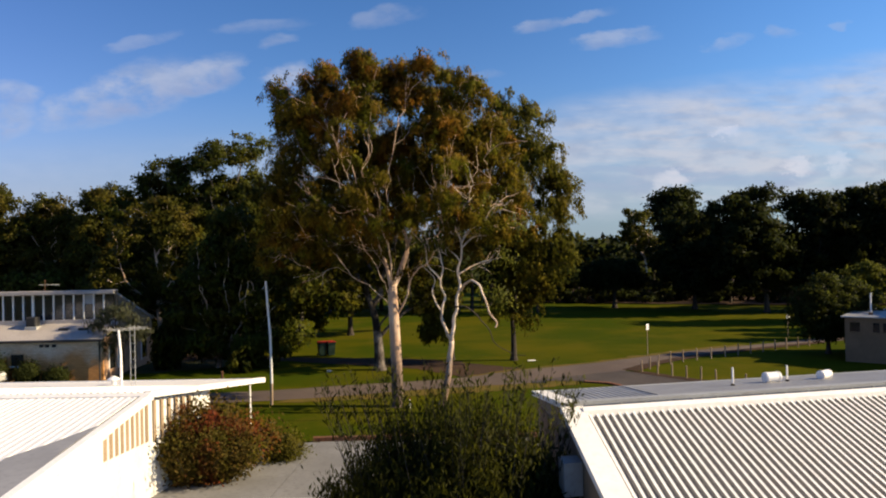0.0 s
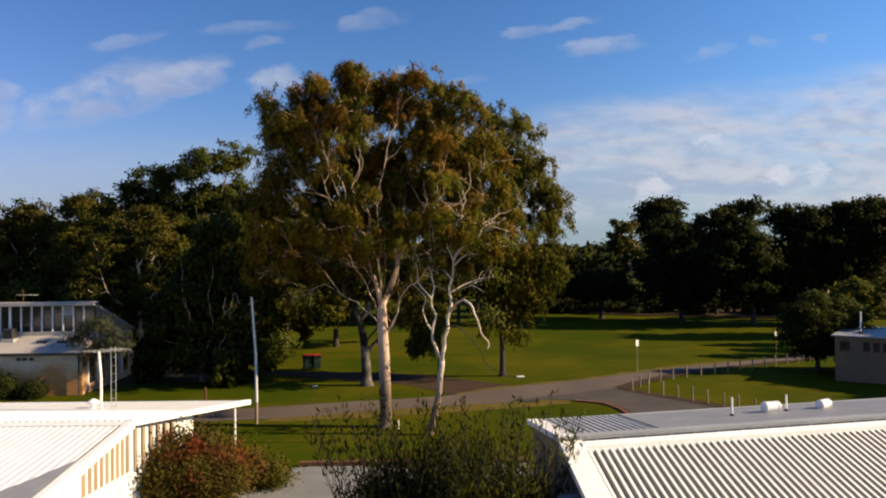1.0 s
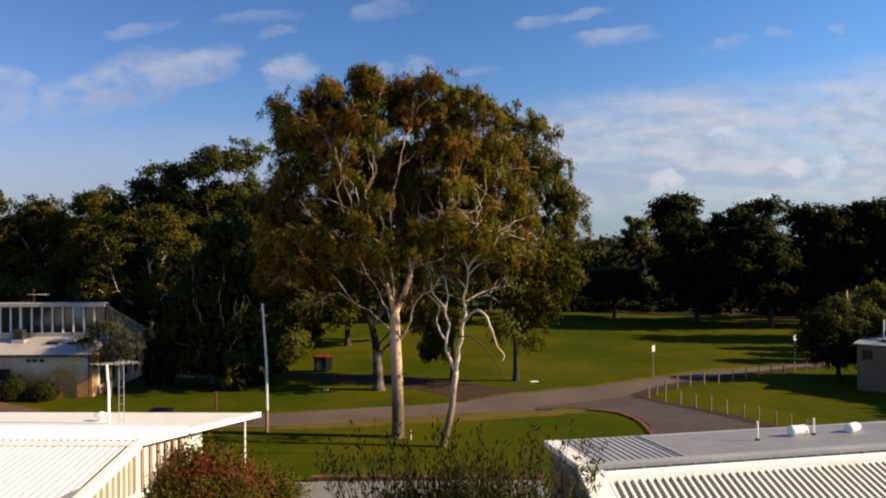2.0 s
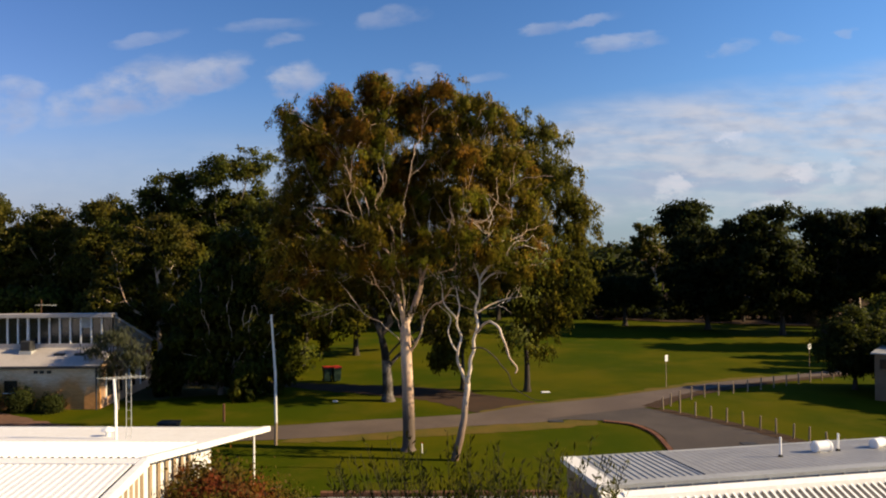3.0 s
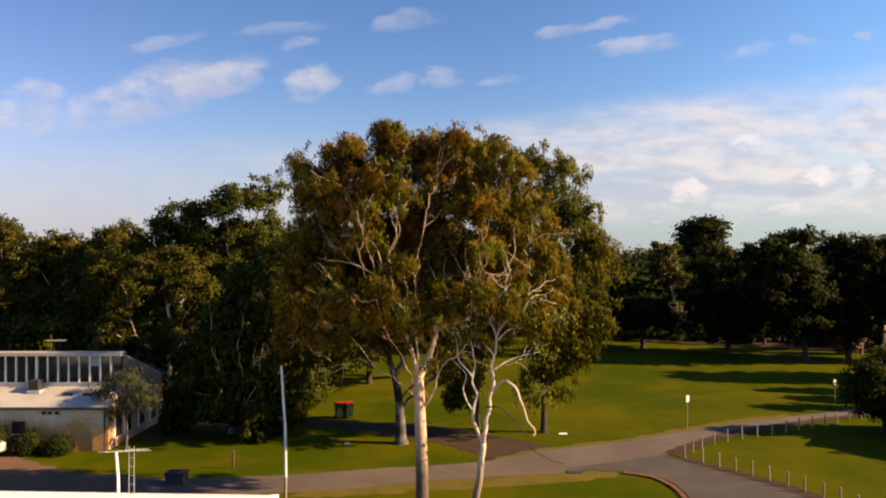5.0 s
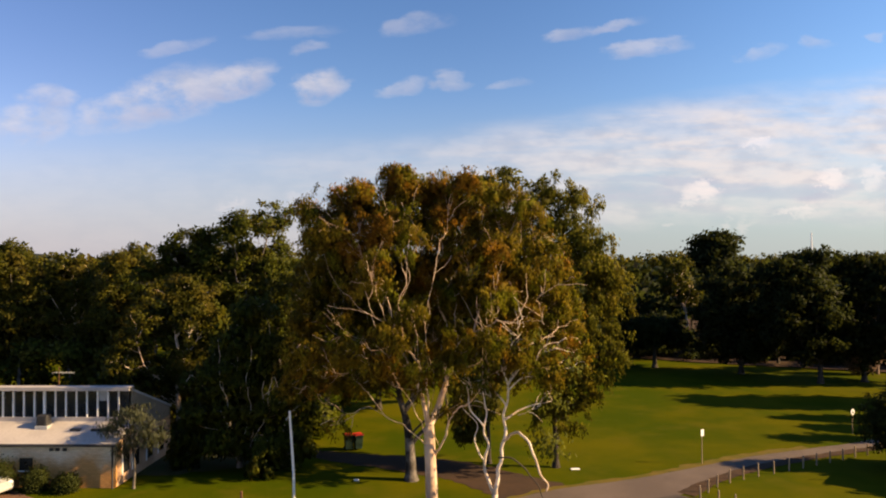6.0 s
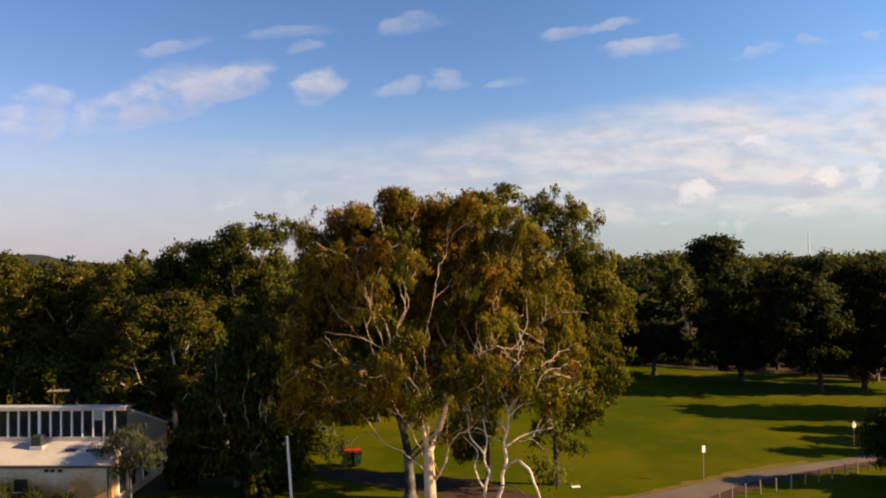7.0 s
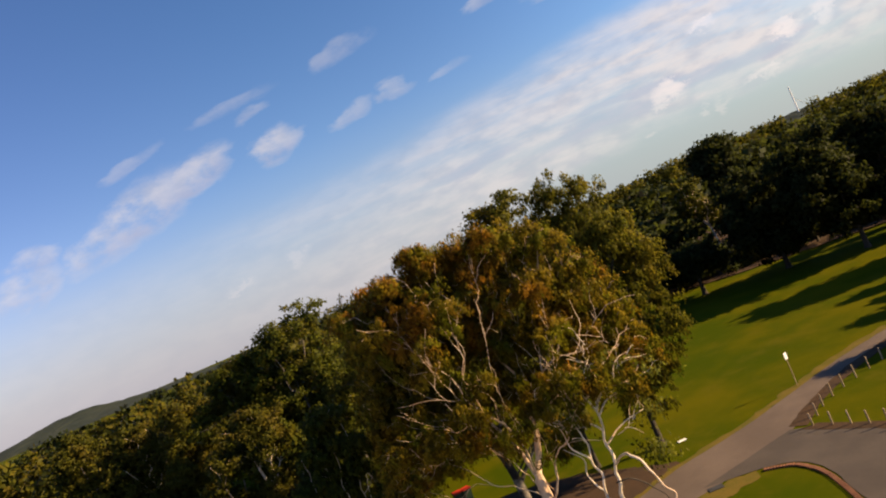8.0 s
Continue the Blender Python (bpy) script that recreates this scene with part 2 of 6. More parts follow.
def gum_bark(pale, tan, dark):
    def build(N, place):
        col = N.mix(N.step(N.noise(place, 1.3, 5.0, 0.6, (1, 1, 0.35)), 0.40, 0.66), pale, tan)
        low = N.add("ShaderNodeSeparateXYZ", Vector=place).outputs[2]
        # darker towards the foot, with an uneven upper edge
        dark_base = N.math("MULTIPLY", N.step(N.math("ADD", low, N.noise(place, 3.0, 4.0, 0.6)), 3.7, 1.5), 0.90)
        return N.mix(dark_base, col, dark)
    return build


BARK_PALE = material("smooth_pink_white_bark", gum_bark((0.60, 0.44, 0.32), (0.47, 0.30, 0.20), (0.06, 0.045, 0.035)), 0.75, bump=grain(14.0, 0.02))
BARK_WHITE = material("smooth_white_bark", gum_bark((0.665, 0.538, 0.420), (0.430, 0.283, 0.186), (0.156, 0.098, 0.069)), 0.75, bump=grain(14.0, 0.02))
BARK_DARK = material("rough_dark_bark", mottled((0.052, 0.041, 0.032), (0.028, 0.022, 0.018), 2.5, (0.084, 0.07, 0.059), 9.0, (1, 1, 0.3)), 0.95, bump=grain(12.0, 0.05))
BARK_GREY = material("grey_streaked_bark", mottled((0.10, 0.085, 0.07), (0.045, 0.036, 0.03), 1.6, (0.36, 0.31, 0.26), 3.0, (1, 1, 0.3)), 0.9, bump=grain(12.0, 0.04))
LEAF_GUM = leaf_material("gum_leaves", ((0.080, 0.059, 0.006), (0.182, 0.122, 0.008), (0.240, 0.092, 0.009), (0.100, 0.112, 0.006)), 0.8, 0.45, 0.25)
LEAF_OLIVE = leaf_material("olive_green_leaves", ((0.028, 0.032, 0.004), (0.074, 0.068, 0.006), (0.092, 0.062, 0.007)), 0.55, 0.4, 0.22)
LEAF_GREEN = leaf_material("mid_green_leaves", ((0.028, 0.038, 0.004), (0.070, 0.074, 0.006), (0.092, 0.068, 0.007)), 0.55, 0.4, 0.22)
HUT_WALL = material("brown_render", mottled((0.24, 0.155, 0.090), (0.20, 0.130, 0.076), 0.8, (0.165, 0.108, 0.064), 9.0), 0.85, bump=grain(30.0, 0.004))
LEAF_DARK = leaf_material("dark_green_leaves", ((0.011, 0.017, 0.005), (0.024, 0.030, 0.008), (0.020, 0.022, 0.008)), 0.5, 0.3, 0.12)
LEAF_GOLD = leaf_material("golden_green_leaves", ((0.046, 0.050, 0.006), (0.115, 0.100, 0.010), (0.160, 0.116, 0.010)), 0.6, 0.4, 0.28)
LEAF_DRY = leaf_material("dry_pinkish_twigs", ((0.130, 0.085, 0.070), (0.200, 0.130, 0.110), (0.160, 0.100, 0.070)), 0.5, 0.8, 0.15)
LEAF_YELLOW = leaf_material("yellow_green_leaves", ((0.062, 0.074, 0.011), (0.105, 0.102, 0.019), (0.081, 0.093, 0.019)), 0.6, 0.8)
LEAF_RED = leaf_material("red_tipped_leaves", ((0.030, 0.026, 0.005), (0.098, 0.058, 0.009), (0.150, 0.026, 0.010), (0.075, 0.062, 0.007)), 0.9, 0.8, 0.3)
LEAF_GREY = leaf_material("grey_green_leaves", ((0.070, 0.080, 0.050), (0.110, 0.115, 0.075), (0.10, 0.085, 0.06)), 0.4, 0.6)


# ---- building blocks ----
def mesh_of(name, verts, faces, mat, smooth=False):
    me = bpy.data.meshes.new(name)
    me.from_pydata(verts, [], faces)
    me.materials.append(mat)
    if smooth:
        me.polygons.foreach_set("use_smooth", [True] * len(me.polygons))
    me.update()
    return me


def thing(name, at, label, category, group="", kind="", turn=0.0):
    """An empty at a thing's base that carries its parts."""
    ob = new(name)
    ob.empty_display_size = 0.2
    ob.matrix_world = pose(*at, 0, 0, turn)
    return tagged(ob, label, category, group, kind)


def part(name, bm, mat, parent, label="", smooth=False):
    """Links a bmesh, or a mesh, as one part under a thing or a part; its places are local to the thing."""
    if isinstance(bm, bmesh.types.BMesh):
        me = bpy.data.meshes.new(name)
        bm.normal_update()
        bm.to_mesh(me)
        bm.free()
        me.materials.append(mat)
        if smooth:
            me.polygons.foreach_set("use_smooth", [True] * len(me.polygons))
    else:
        me = bm
    ob = new(name, me)
    ob.parent = parent
    return tagged(ob, label)


def box(bm, lo, hi, bevel=0.0, m=None):
    """Adds a box between two corners, with bevelled edges."""
    made = bmesh.ops.create_cube(bm, size=1.0)["verts"]
    lo, hi = Vector(lo), Vector(hi)
    for v in made:
        v.co = Vector((lo[i] + (v.co[i] + 0.5) * (hi[i] - lo[i]) for i in range(3)))
    if bevel:
        edges = list({e for v in made for e in v.link_edges})
        made = bmesh.ops.bevel(bm, geom=edges, offset=bevel, segments=1, affect="EDGES")["verts"]
    if m:
        bmesh.ops.transform(bm, matrix=m, verts=made)
    return bm


def boxed(lo, hi, bevel=0.01, m=None):
    return box(bmesh.new(), lo, hi, bevel, m)


def rod(bm, pts, radii, sides=8, close=True):
    """Adds a tube through points, with a radius at each."""
    rings, pts = [], [Vector(p) for p in pts]
    for i, p in enumerate(pts):
        d = (pts[min(i + 1, len(pts) - 1)] - pts[max(i - 1, 0)]).normalized()
        a = d.orthogonal().normalized() if i == 0 else (a - d * a.dot(d)).normalized()
        b = d.cross(a)
        rings.append([bm.verts.new(p + (a * math.cos(k * math.tau / sides) + b * math.sin(k * math.tau / sides)) * radii[i]) for k in range(sides)])
    for r, s in zip(rings, rings[1:]):
        for k in range(sides):
            bm.faces.new((r[k], r[(k + 1) % sides], s[(k + 1) % sides], s[k]))
    if close:
        bm.faces.new(rings[0][::-1])
        bm.faces.new(rings[-1])
    return bm


def tube(pts, radii, sides=8):
    return rod(bmesh.new(), pts, radii if isinstance(radii, (list, tuple)) else [radii] * len(pts), sides)


def prism(outline, depth):
    """A bmesh slab: an outline in x and y, thick from 0 down to -depth."""
    bm = bmesh.new()
    up = [bm.verts.new((x, y, 0)) for x, y in outline]
    down = [bm.verts.new((x, y, -depth)) for x, y in outline]
    bm.faces.new(up)
    bm.faces.new(down[::-1])
    for i in range(len(up)):
        j = (i + 1) % len(up)
        bm.faces.new((up[j], up[i], down[i], down[j]))
    bmesh.ops.recalc_face_normals(bm, faces=bm.faces)
    return bm


def smooth_line(pts, n=6):
    """A Catmull-Rom line through points."""
    p = [Vector(q) for q in pts]
    p = [2 * p[0] - p[1], *p, 2 * p[-1] - p[-2]]
    out = []
    for a, b, c, d in zip(p, p[1:], p[2:], p[3:]):
        for k in range(n):
            t = k / n
            out.append(0.5 * (2 * b + (c - a) * t + (2 * a - 5 * b + 4 * c - d) * t * t + (3 * b - a - 3 * c + d) * t ** 3))
    return [*out, p[-2]]


def ribbon(name, left, right, z, mat, label, category, n=8, ragged=0.0):
    """A strip of ground between two edges."""
    a, b = smooth_line([(*q, z) for q in left], n), smooth_line([(*q, z) for q in right], n)
    for i, q in enumerate(a + b):
        q.x += ragged * noise.noise(Vector((q.x, q.y, 3.1)) * 1.7)
        q.y += ragged * noise.noise(Vector((q.x, q.y, 7.7)) * 1.7)
    k = min(len(a), len(b))
    verts, faces, across = [], [], 6
    for i in range(k):
        for j in range(across + 1):
            verts.append(a[i].lerp(b[i], j / across))
    for i in range(k - 1):
        for j in range(across):
            o = i * (across + 1) + j
            faces.append((o, o + 1, o + across + 2, o + across + 1))
    ob = new(name, mesh_of(name, verts, faces, mat))
    bm = bmesh.new()
    bm.from_mesh(ob.data)
    bmesh.ops.recalc_face_normals(bm, faces=bm.faces)
    if bm.faces and sum(f.normal.z for f in bm.faces) < 0:
        bmesh.ops.reverse_faces(bm, faces=bm.faces)
    bm.to_mesh(ob.data)
    bm.free()
    return tagged(ob, label, category, kind="structure")


def corrugated(origin, along, length, down, drop_length, pitch=0.19, rib=0.058, shade_pans=False):
    """Ribbed sheet: ribs follow down, repeat along; a bmesh with the profile on both faces."""
    o, a, d = Vector(origin), Vector(along).normalized(), Vector(down).normalized()
    n = a.cross(d).normalized()
    if n.z < 0:
        n = -n
    prof, k = [], int(length / pitch)
    for i in range(k):
        s = i * pitch
        prof += [(s, 0.0), (s + pitch * 0.38, 0.0), (s + pitch * 0.54, rib), (s + pitch * 0.90, rib)]
    prof.append((k * pitch, 0.0))
    bm = bmesh.new()
    rows = 5
    grid = [[bm.verts.new(o + a * s + n * h + d * (drop_length * r / (rows - 1))) for s, h in prof] for r in range(rows)]
    for r in range(rows - 1):
        for i in range(len(prof) - 1):
            f = bm.faces.new((grid[r][i], grid[r][i + 1], grid[r + 1][i + 1], grid[r + 1][i]))
            # second material paints shade into the troughs and left-facing rib flanks
            f.material_index = 1 if shade_pans and i % 4 in (0, 1) else 0
    return bm


# ---- trees ----
def leaf_mesh(name, c, way_, size, slim, mat, rng, out=None):
    """Many small folded leaves: c places, way_ directions in which they point."""
    k = len(c)
    way_ = way_ / np.linalg.norm(way_, axis=1, keepdims=True)
    side = np.cross(way_, rng.normal(size=(k, 3)))
    side /= np.linalg.norm(side, axis=1, keepdims=True) + 1e-9
    ln = (size * rng.uniform(0.65, 1.35, (k, 1)))
    w = ln * slim
    v = np.empty((k, 4, 3))
    v[:, 0] = c
    v[:, 1] = c + way_ * ln * 0.45 + side * w
    v[:, 2] = c + way_ * ln
    v[:, 3] = c + way_ * ln * 0.45 - side * w
    me = bpy.data.meshes.new(name)
    me.vertices.add(k * 4)
    me.vertices.foreach_set("co", v.ravel())
    me.loops.add(k * 4)
    me.loops.foreach_set("vertex_index", np.arange(k * 4, dtype=np.int32))
    me.polygons.add(k)
    me.polygons.foreach_set("loop_start", np.arange(0, k * 4, 4, dtype=np.int32))
    me.update(calc_edges=True)
    # leaves of a tuft turn their faces outwards: the shading normal leans that way
    flat = np.cross(way_, side)
    if out is not None:
        flat *= np.sign((flat * out).sum(axis=1, keepdims=True) + 1e-9)
        flat = flat * 0.55 + out
    flat /= np.linalg.norm(flat, axis=1, keepdims=True) + 1e-9
    me.attributes.new("lean", 'FLOAT_VECTOR', 'FACE').data.foreach_set("vector", flat.astype(np.float32).ravel())
    me.materials.append(mat)
    return me


def branch_mesh(name, nodes, parent, radius, mat, sides=6):
    """Tubes along a branching skeleton: each chain follows its thickest child."""
    kids = {}
    for i, p in enumerate(parent):
        if p >= 0:
            kids.setdefault(p, []).append(i)
    verts, faces = [], []

    def ring(p, d, a, r, m):
        b = np.cross(d, a)
        at = len(verts)
        for q in range(m):
            f = q * math.tau / m
            verts.append(tuple(p + (a * math.cos(f) + b * math.sin(f)) * r))
        return at

    starts = [(0, None)]
    while starts:
        i, root = starts.pop()
        chain = [i] if root is None else [root, i]
        while chain[-1] in kids:
            ch = sorted(kids[chain[-1]], key=lambda q: -radius[q])
            starts += [(q, chain[-1]) for q in ch[1:]]
            chain.append(ch[0])
        if len(chain) < 2:
            continue
        pts = nodes[chain]
        rs = [radius[q] for q in chain]
        if root is not None:
            rs[0] = min(rs[0], rs[1] * 1.25)
        m = sides if rs[0] > 0.05 else 4 if rs[0] > 0.02 else 3
        a, last = None, None
        for q in range(len(pts)):
            d = pts[min(q + 1, len(pts) - 1)] - pts[max(q - 1, 0)]
            d = d / (np.linalg.norm(d) + 1e-9)
            if a is None:
                a = np.cross(d, (0.31, 0.95, 0.05))
            a = a - d * a.dot(d)
            a /= np.linalg.norm(a) + 1e-9
            r = ring(pts[q], d, a, rs[q], m)
            if last is not None:
                for e in range(m):
                    faces.append((last + e, last + (e + 1) % m, r + (e + 1) % m, r + e))
            last = r
    return mesh_of(name, verts, faces, mat, True)


def tree(name, at, trunk, lobes, bark, leaf, label, seed, tips=120, clumps=3, leaves=100, leaf_size=0.17, slim=0.17,
         droop=0.5, girth=0.3, clump=0.42, twig=0.008, low_shell=0.25, group="", category="tree", flat_clump=0.6, bend=0.10, keep=0.35, fork_at=0.45, limbs=(), reach=0.62, sway=0.0, flesh=1.6, puff=0.0, gap=1.25, hang=0.0, spurs=0):
    """A tree: trunk, a line of points from the base up; lobes (x, y, z, rx, ry, rz, share) that make up the crown.
    Branches grow from the trunk to points spread in the lobes, and leaf clumps sit about their tips."""
    rng = np.random.default_rng(seed)
    ob = thing(name, at, label, category, group)
    L = np.array([l[:6] for l in lobes], float)
    share = np.array([l[6] for l in lobes], float)
    L[:, 3:6] = np.maximum(L[:, 3:6] - clump * 0.85, L[:, 3:6] * 0.3)
    pick = rng.choice(len(L), size=tips, p=share / share.sum())
    u = rng.normal(size=(tips, 3))
    u /= np.linalg.norm(u, axis=1, keepdims=True)
    u[:, 2] = np.where(u[:, 2] < 0, u[:, 2] * (low_shell + (1 - low_shell) * rng.random(tips)), u[:, 2])
    goal = L[pick, :3] + u * L[pick, 3:6] * (rng.random((tips, 1)) ** keep)
    if puff:
        # the crown falls into rounded tufts with gaps between them
        hearts = []
        for i in rng.permutation(tips * 3):
            j = rng.choice(len(L), p=share / share.sum())
            d = rng.normal(size=3)
            h = L[j, :3] + d / np.linalg.norm(d) * L[j, 3:6] * rng.random() ** keep
            if all(np.linalg.norm((h - q) * (1, 1, 1.3)) > gap * puff for q in hearts):
                hearts.append(h)
        hearts = np.array(hearts)
        which = rng.integers(0, len(hearts), tips)
        size = rng.uniform(0.65, 1.25, len(hearts)) * puff
        goal = hearts[which] + u * size[which, None] * (1, 1, 0.75) * rng.random((tips, 1)) ** 0.3
    goal[:, 2] = np.maximum(goal[:, 2], 0.25)
    nodes = [np.array(p, float) for p in smooth_line(trunk, 4)]
    parent = [-1, *range(len(nodes) - 1)]
    path = [0.0]
    for i in range(1, len(nodes)):
        path.append(path[-1] + np.linalg.norm(nodes[i] - nodes[i - 1]))
    first = max(1, int(len(nodes) * fork_at))
    fork = nodes[-1]
    for line in limbs:
        line = [np.array(p, float) for p in smooth_line(line, 5)]
        prev = int(np.argmin([np.linalg.norm(line[0] - q) for q in nodes]))
        for p in line[1:]:
            nodes.append(p + rng.normal(size=3) * (0.018 if spurs else 0.04)), parent.append(prev)
            path.append(path[prev] + np.linalg.norm(p - nodes[prev]))
            prev = len(nodes) - 1
    # thin side branches along the limbs, half of them bare
    bare, grown = set(), list(range(len(smooth_line(trunk, 4)) + 4, len(nodes)))
    for _ in range(spurs):
        prev = grown[rng.integers(len(grown))]
        d = nodes[prev] - nodes[parent[prev]]
        d = d / np.linalg.norm(d) + rng.normal(size=3) * 0.55 + (0, 0, 0.25)
        step = rng.uniform(0.15, 0.40)
        for k in range(4):
            d = d / np.linalg.norm(d) + rng.normal(size=3) * 0.2
            nodes.append(nodes[prev] + d / np.linalg.norm(d) * step), parent.append(prev)
            path.append(path[prev] + step)
            prev = len(nodes) - 1
            grown.append(prev)
        if rng.random() < 0.4:
            bare.add(prev)
    for g in goal[np.argsort(np.linalg.norm(goal - fork, axis=1))]:
        arr, pl = np.array(nodes), np.array(path)
        off = g - arr
        dist = np.linalg.norm(off, axis=1)
        cost = dist + reach * pl + np.where(off[:, 2] < -0.12 * dist, (0.9 - droop) * dist, 0)
        cost[:first] += 50
        b = int(np.argmin(cost))
        steps = max(2, int(dist[b] / 0.55))
        side = rng.normal(size=3) * dist[b] * bend
        prev = b
        for s in range(1, steps + 1):
            f = s / steps
            p = arr[b] + off[b] * f + side * math.sin(math.pi * f) + np.array((0, 0, 0.10 * dist[b] * math.sin(math.pi * f)))
            p += rng.normal(size=3) * 0.035 * min(1.0, dist[b])
            nodes.append(p), parent.append(prev)
            path.append(path[prev] + dist[b] / steps)
            prev = len(nodes) - 1
    nodes = np.array(nodes)
    if sway:
        k = len(smooth_line(trunk, 4))
        for i in range(k, len(nodes)):
            p = Vector(nodes[i])
            free = min(1.0, (path[i] - path[first]) / 1.6)
            v = noise.noise_vector(p * 0.75 + Vector((seed, 0, 0))) * 0.9 + noise.noise_vector(p * 1.9) * 0.45
            nodes[i] += np.array(v) * sway * max(0.0, free)
    area = np.zeros(len(nodes))
    kid = set(parent)
    for i in range(len(nodes) - 1, 0, -1):
        if i not in kid:
            area[i] += twig ** flesh
        area[i] *= 1.012
        area[parent[i]] += area[i]
    radius = np.maximum(area, 1e-9) ** (1 / flesh)
    radius *= girth / radius[1] * np.where(np.arange(len(nodes)) > 0, 1, 1)
    radius = np.maximum(radius, twig)
    radius[0], k = radius[1] * 1.35, len(smooth_line(trunk, 4))
    top = radius[k - 1]
    for i in range(1, k):
        radius[i] = girth * (1 - i / (k - 1)) + top * (i / (k - 1))
    part("trunk", branch_mesh("trunk", nodes, parent, radius, bark, 8), bark, ob)
    ends = np.array([i for i in range(len(nodes)) if i not in kid and i not in bare])
    spots = np.repeat(nodes[ends], clumps, axis=0)
    spots = spots + rng.normal(size=spots.shape) * clump * np.array((1, 1, 0.7))
    fill = rng.poisson(leaves, len(spots))
    c = np.repeat(spots, fill, axis=0)
    if hang:
        # leaves strung along short drooping twigs
        f = rng.random((len(c), 1)) ** 0.8
        turn = rng.uniform(0, math.tau, len(spots))
        length = rng.uniform(0.5, 1.2, len(spots)) * hang
        way_ = np.stack((np.cos(turn) * 0.7, np.sin(turn) * 0.7, np.full(len(spots), 0.25)), axis=1) * length[:, None]
        drop = np.stack((np.zeros(len(spots)), np.zeros(len(spots)), -1.05 * length), axis=1)
        c = c + np.repeat(way_, fill, axis=0) * f + np.repeat(drop, fill, axis=0) * f * f
        c = c + rng.normal(size=c.shape) * clump * 0.42
    else:
        c = c + rng.normal(size=c.shape) * clump * 0.62 * np.array((1, 1, flat_clump))
    c[:, 2] = np.maximum(c[:, 2], 0.05)
    w = rng.normal(size=c.shape)
    w /= np.linalg.norm(w, axis=1, keepdims=True)
    w[:, 2] -= droop * 1.6
    heart = np.repeat(spots, fill, axis=0)
    near, far = c - heart, c - c.mean(axis=0)
    out = near / (np.linalg.norm(near, axis=1, keepdims=True) + 1e-9) + 0.5 * far / (np.linalg.norm(far, axis=1, keepdims=True) + 1e-9)
    part("crown", leaf_mesh("crown", c, w, leaf_size, slim, leaf, rng, out), leaf, ob)
    return ob


CONCRETE = material("pale_concrete", mottled((0.216, 0.213, 0.210), (0.174, 0.171, 0.168), 0.5, (0.132, 0.129, 0.126), 8.0), 0.85, bump=grain(30.0, 0.004))
BARK_OLD = material("dark_bark_with_white_patches", mottled((0.032, 0.026, 0.022), (0.018, 0.015, 0.013), 1.6, (0.34, 0.29, 0.25), 1.1, (1, 1, 0.35)), 0.95, bump=grain(12.0, 0.05))
LEAF_BUSH = leaf_material("wispy_bush_leaves", ((0.006, 0.008, 0.001), (0.034, 0.036, 0.003), (0.046, 0.044, 0.003)), 0.6, 0.9, 0.35)
LEAF_SHRUB = leaf_material("shrub_leaves", ((0.021, 0.030, 0.006), (0.039, 0.045, 0.009), (0.030, 0.036, 0.008)), 0.5, 0.8, 0.25)


def stained_wall(N, place):
    xyz_ = N.add("ShaderNodeSeparateXYZ", Vector=place)
    up = xyz_.outputs[2]
    stain = N.step(N.math("ADD", up, N.math("MULTIPLY", N.noise(place, 0.5, 5.0, 0.65), 2.4)), 3.3, 2.0)
    col = N.mix(stain, (0.80, 0.68, 0.50), (0.62, 0.30, 0.10))
    tex = N.add("ShaderNodeTexBrick", Vector=N.add("ShaderNodeCombineXYZ", X=xyz_.outputs[0], Y=up).outputs[0], Scale=1.0)
    tex.inputs["Color1"].default_value, tex.inputs["Color2"].default_value, tex.inputs["Mortar"].default_value = (1, 1, 1, 1), (0.82, 0.8, 0.78, 1), (0.7, 0.68, 0.66, 1)
    tex.inputs["Brick Width"].default_value, tex.inputs["Row Height"].default_value, tex.inputs["Mortar Size"].default_value = 0.24, 0.086, 0.008
    return N.mix(1.0, col, tex.outputs[0], "MULTIPLY")


HALL_STEEL = material("weathered_pinkish_grey_steel", mottled((0.43, 0.385, 0.35), (0.37, 0.33, 0.30), 1.0, (0.31, 0.275, 0.25), 7.0), 0.55, spec=0.3)
STAINED = material("painted_brick_with_rusty_stain", stained_wall, 0.85)
HILL = material("distant_wooded_hill", mottled((0.022, 0.029, 0.024), (0.034, 0.040, 0.031), 0.02, (0.015, 0.020, 0.018), 0.09), 0.95, spec=0.05)

# ---- ground and roads ----
def spaced(lo, hi, near_lo, near_hi, step):
    a = [near_lo + step * i for i in range(int((near_hi - near_lo) / step) + 1)]
    out, s, v = [], step, near_lo
    while v > lo:
        s *= 1.6
        v = max(lo, v - s)
        out.insert(0, v)
    s, v = step, a[-1]
    while v < hi:
        s *= 1.6
        v = min(hi, v + s)
        a.append(v)
    return out + a


gx, gy = spaced(-3500, 3500, -60, 70, 2.5), spaced(-1500, 4200, -20, 130, 2.5)


def lie(x, y):
    """Height of the ground: level about the buildings and road, gently uneven on the far lawn."""
    f = min(1.0, max(0.0, (y - 56) / 25))
    if y < 21.5:
        g = min(1.0, (21.5 - y) / 2.5)
        return -1.7 * g * g * (3 - 2 * g) - 0.004
    return f * (0.10 * noise.noise(Vector((x * 0.06, y * 0.06, 0.0)))) - 0.004


verts = [(x, y, lie(x, y)) for y in gy for x in gx]
faces = [(j * len(gx) + i, j * len(gx) + i + 1, (j + 1) * len(gx) + i + 1, (j + 1) * len(gx) + i) for j in range(len(gy) - 1) for i in range(len(gx) - 1)]
tagged(new("ground", mesh_of("ground", verts, faces, GRASS, True)), "mown green lawn with worn yellowish patches", "lawn", kind="structure")

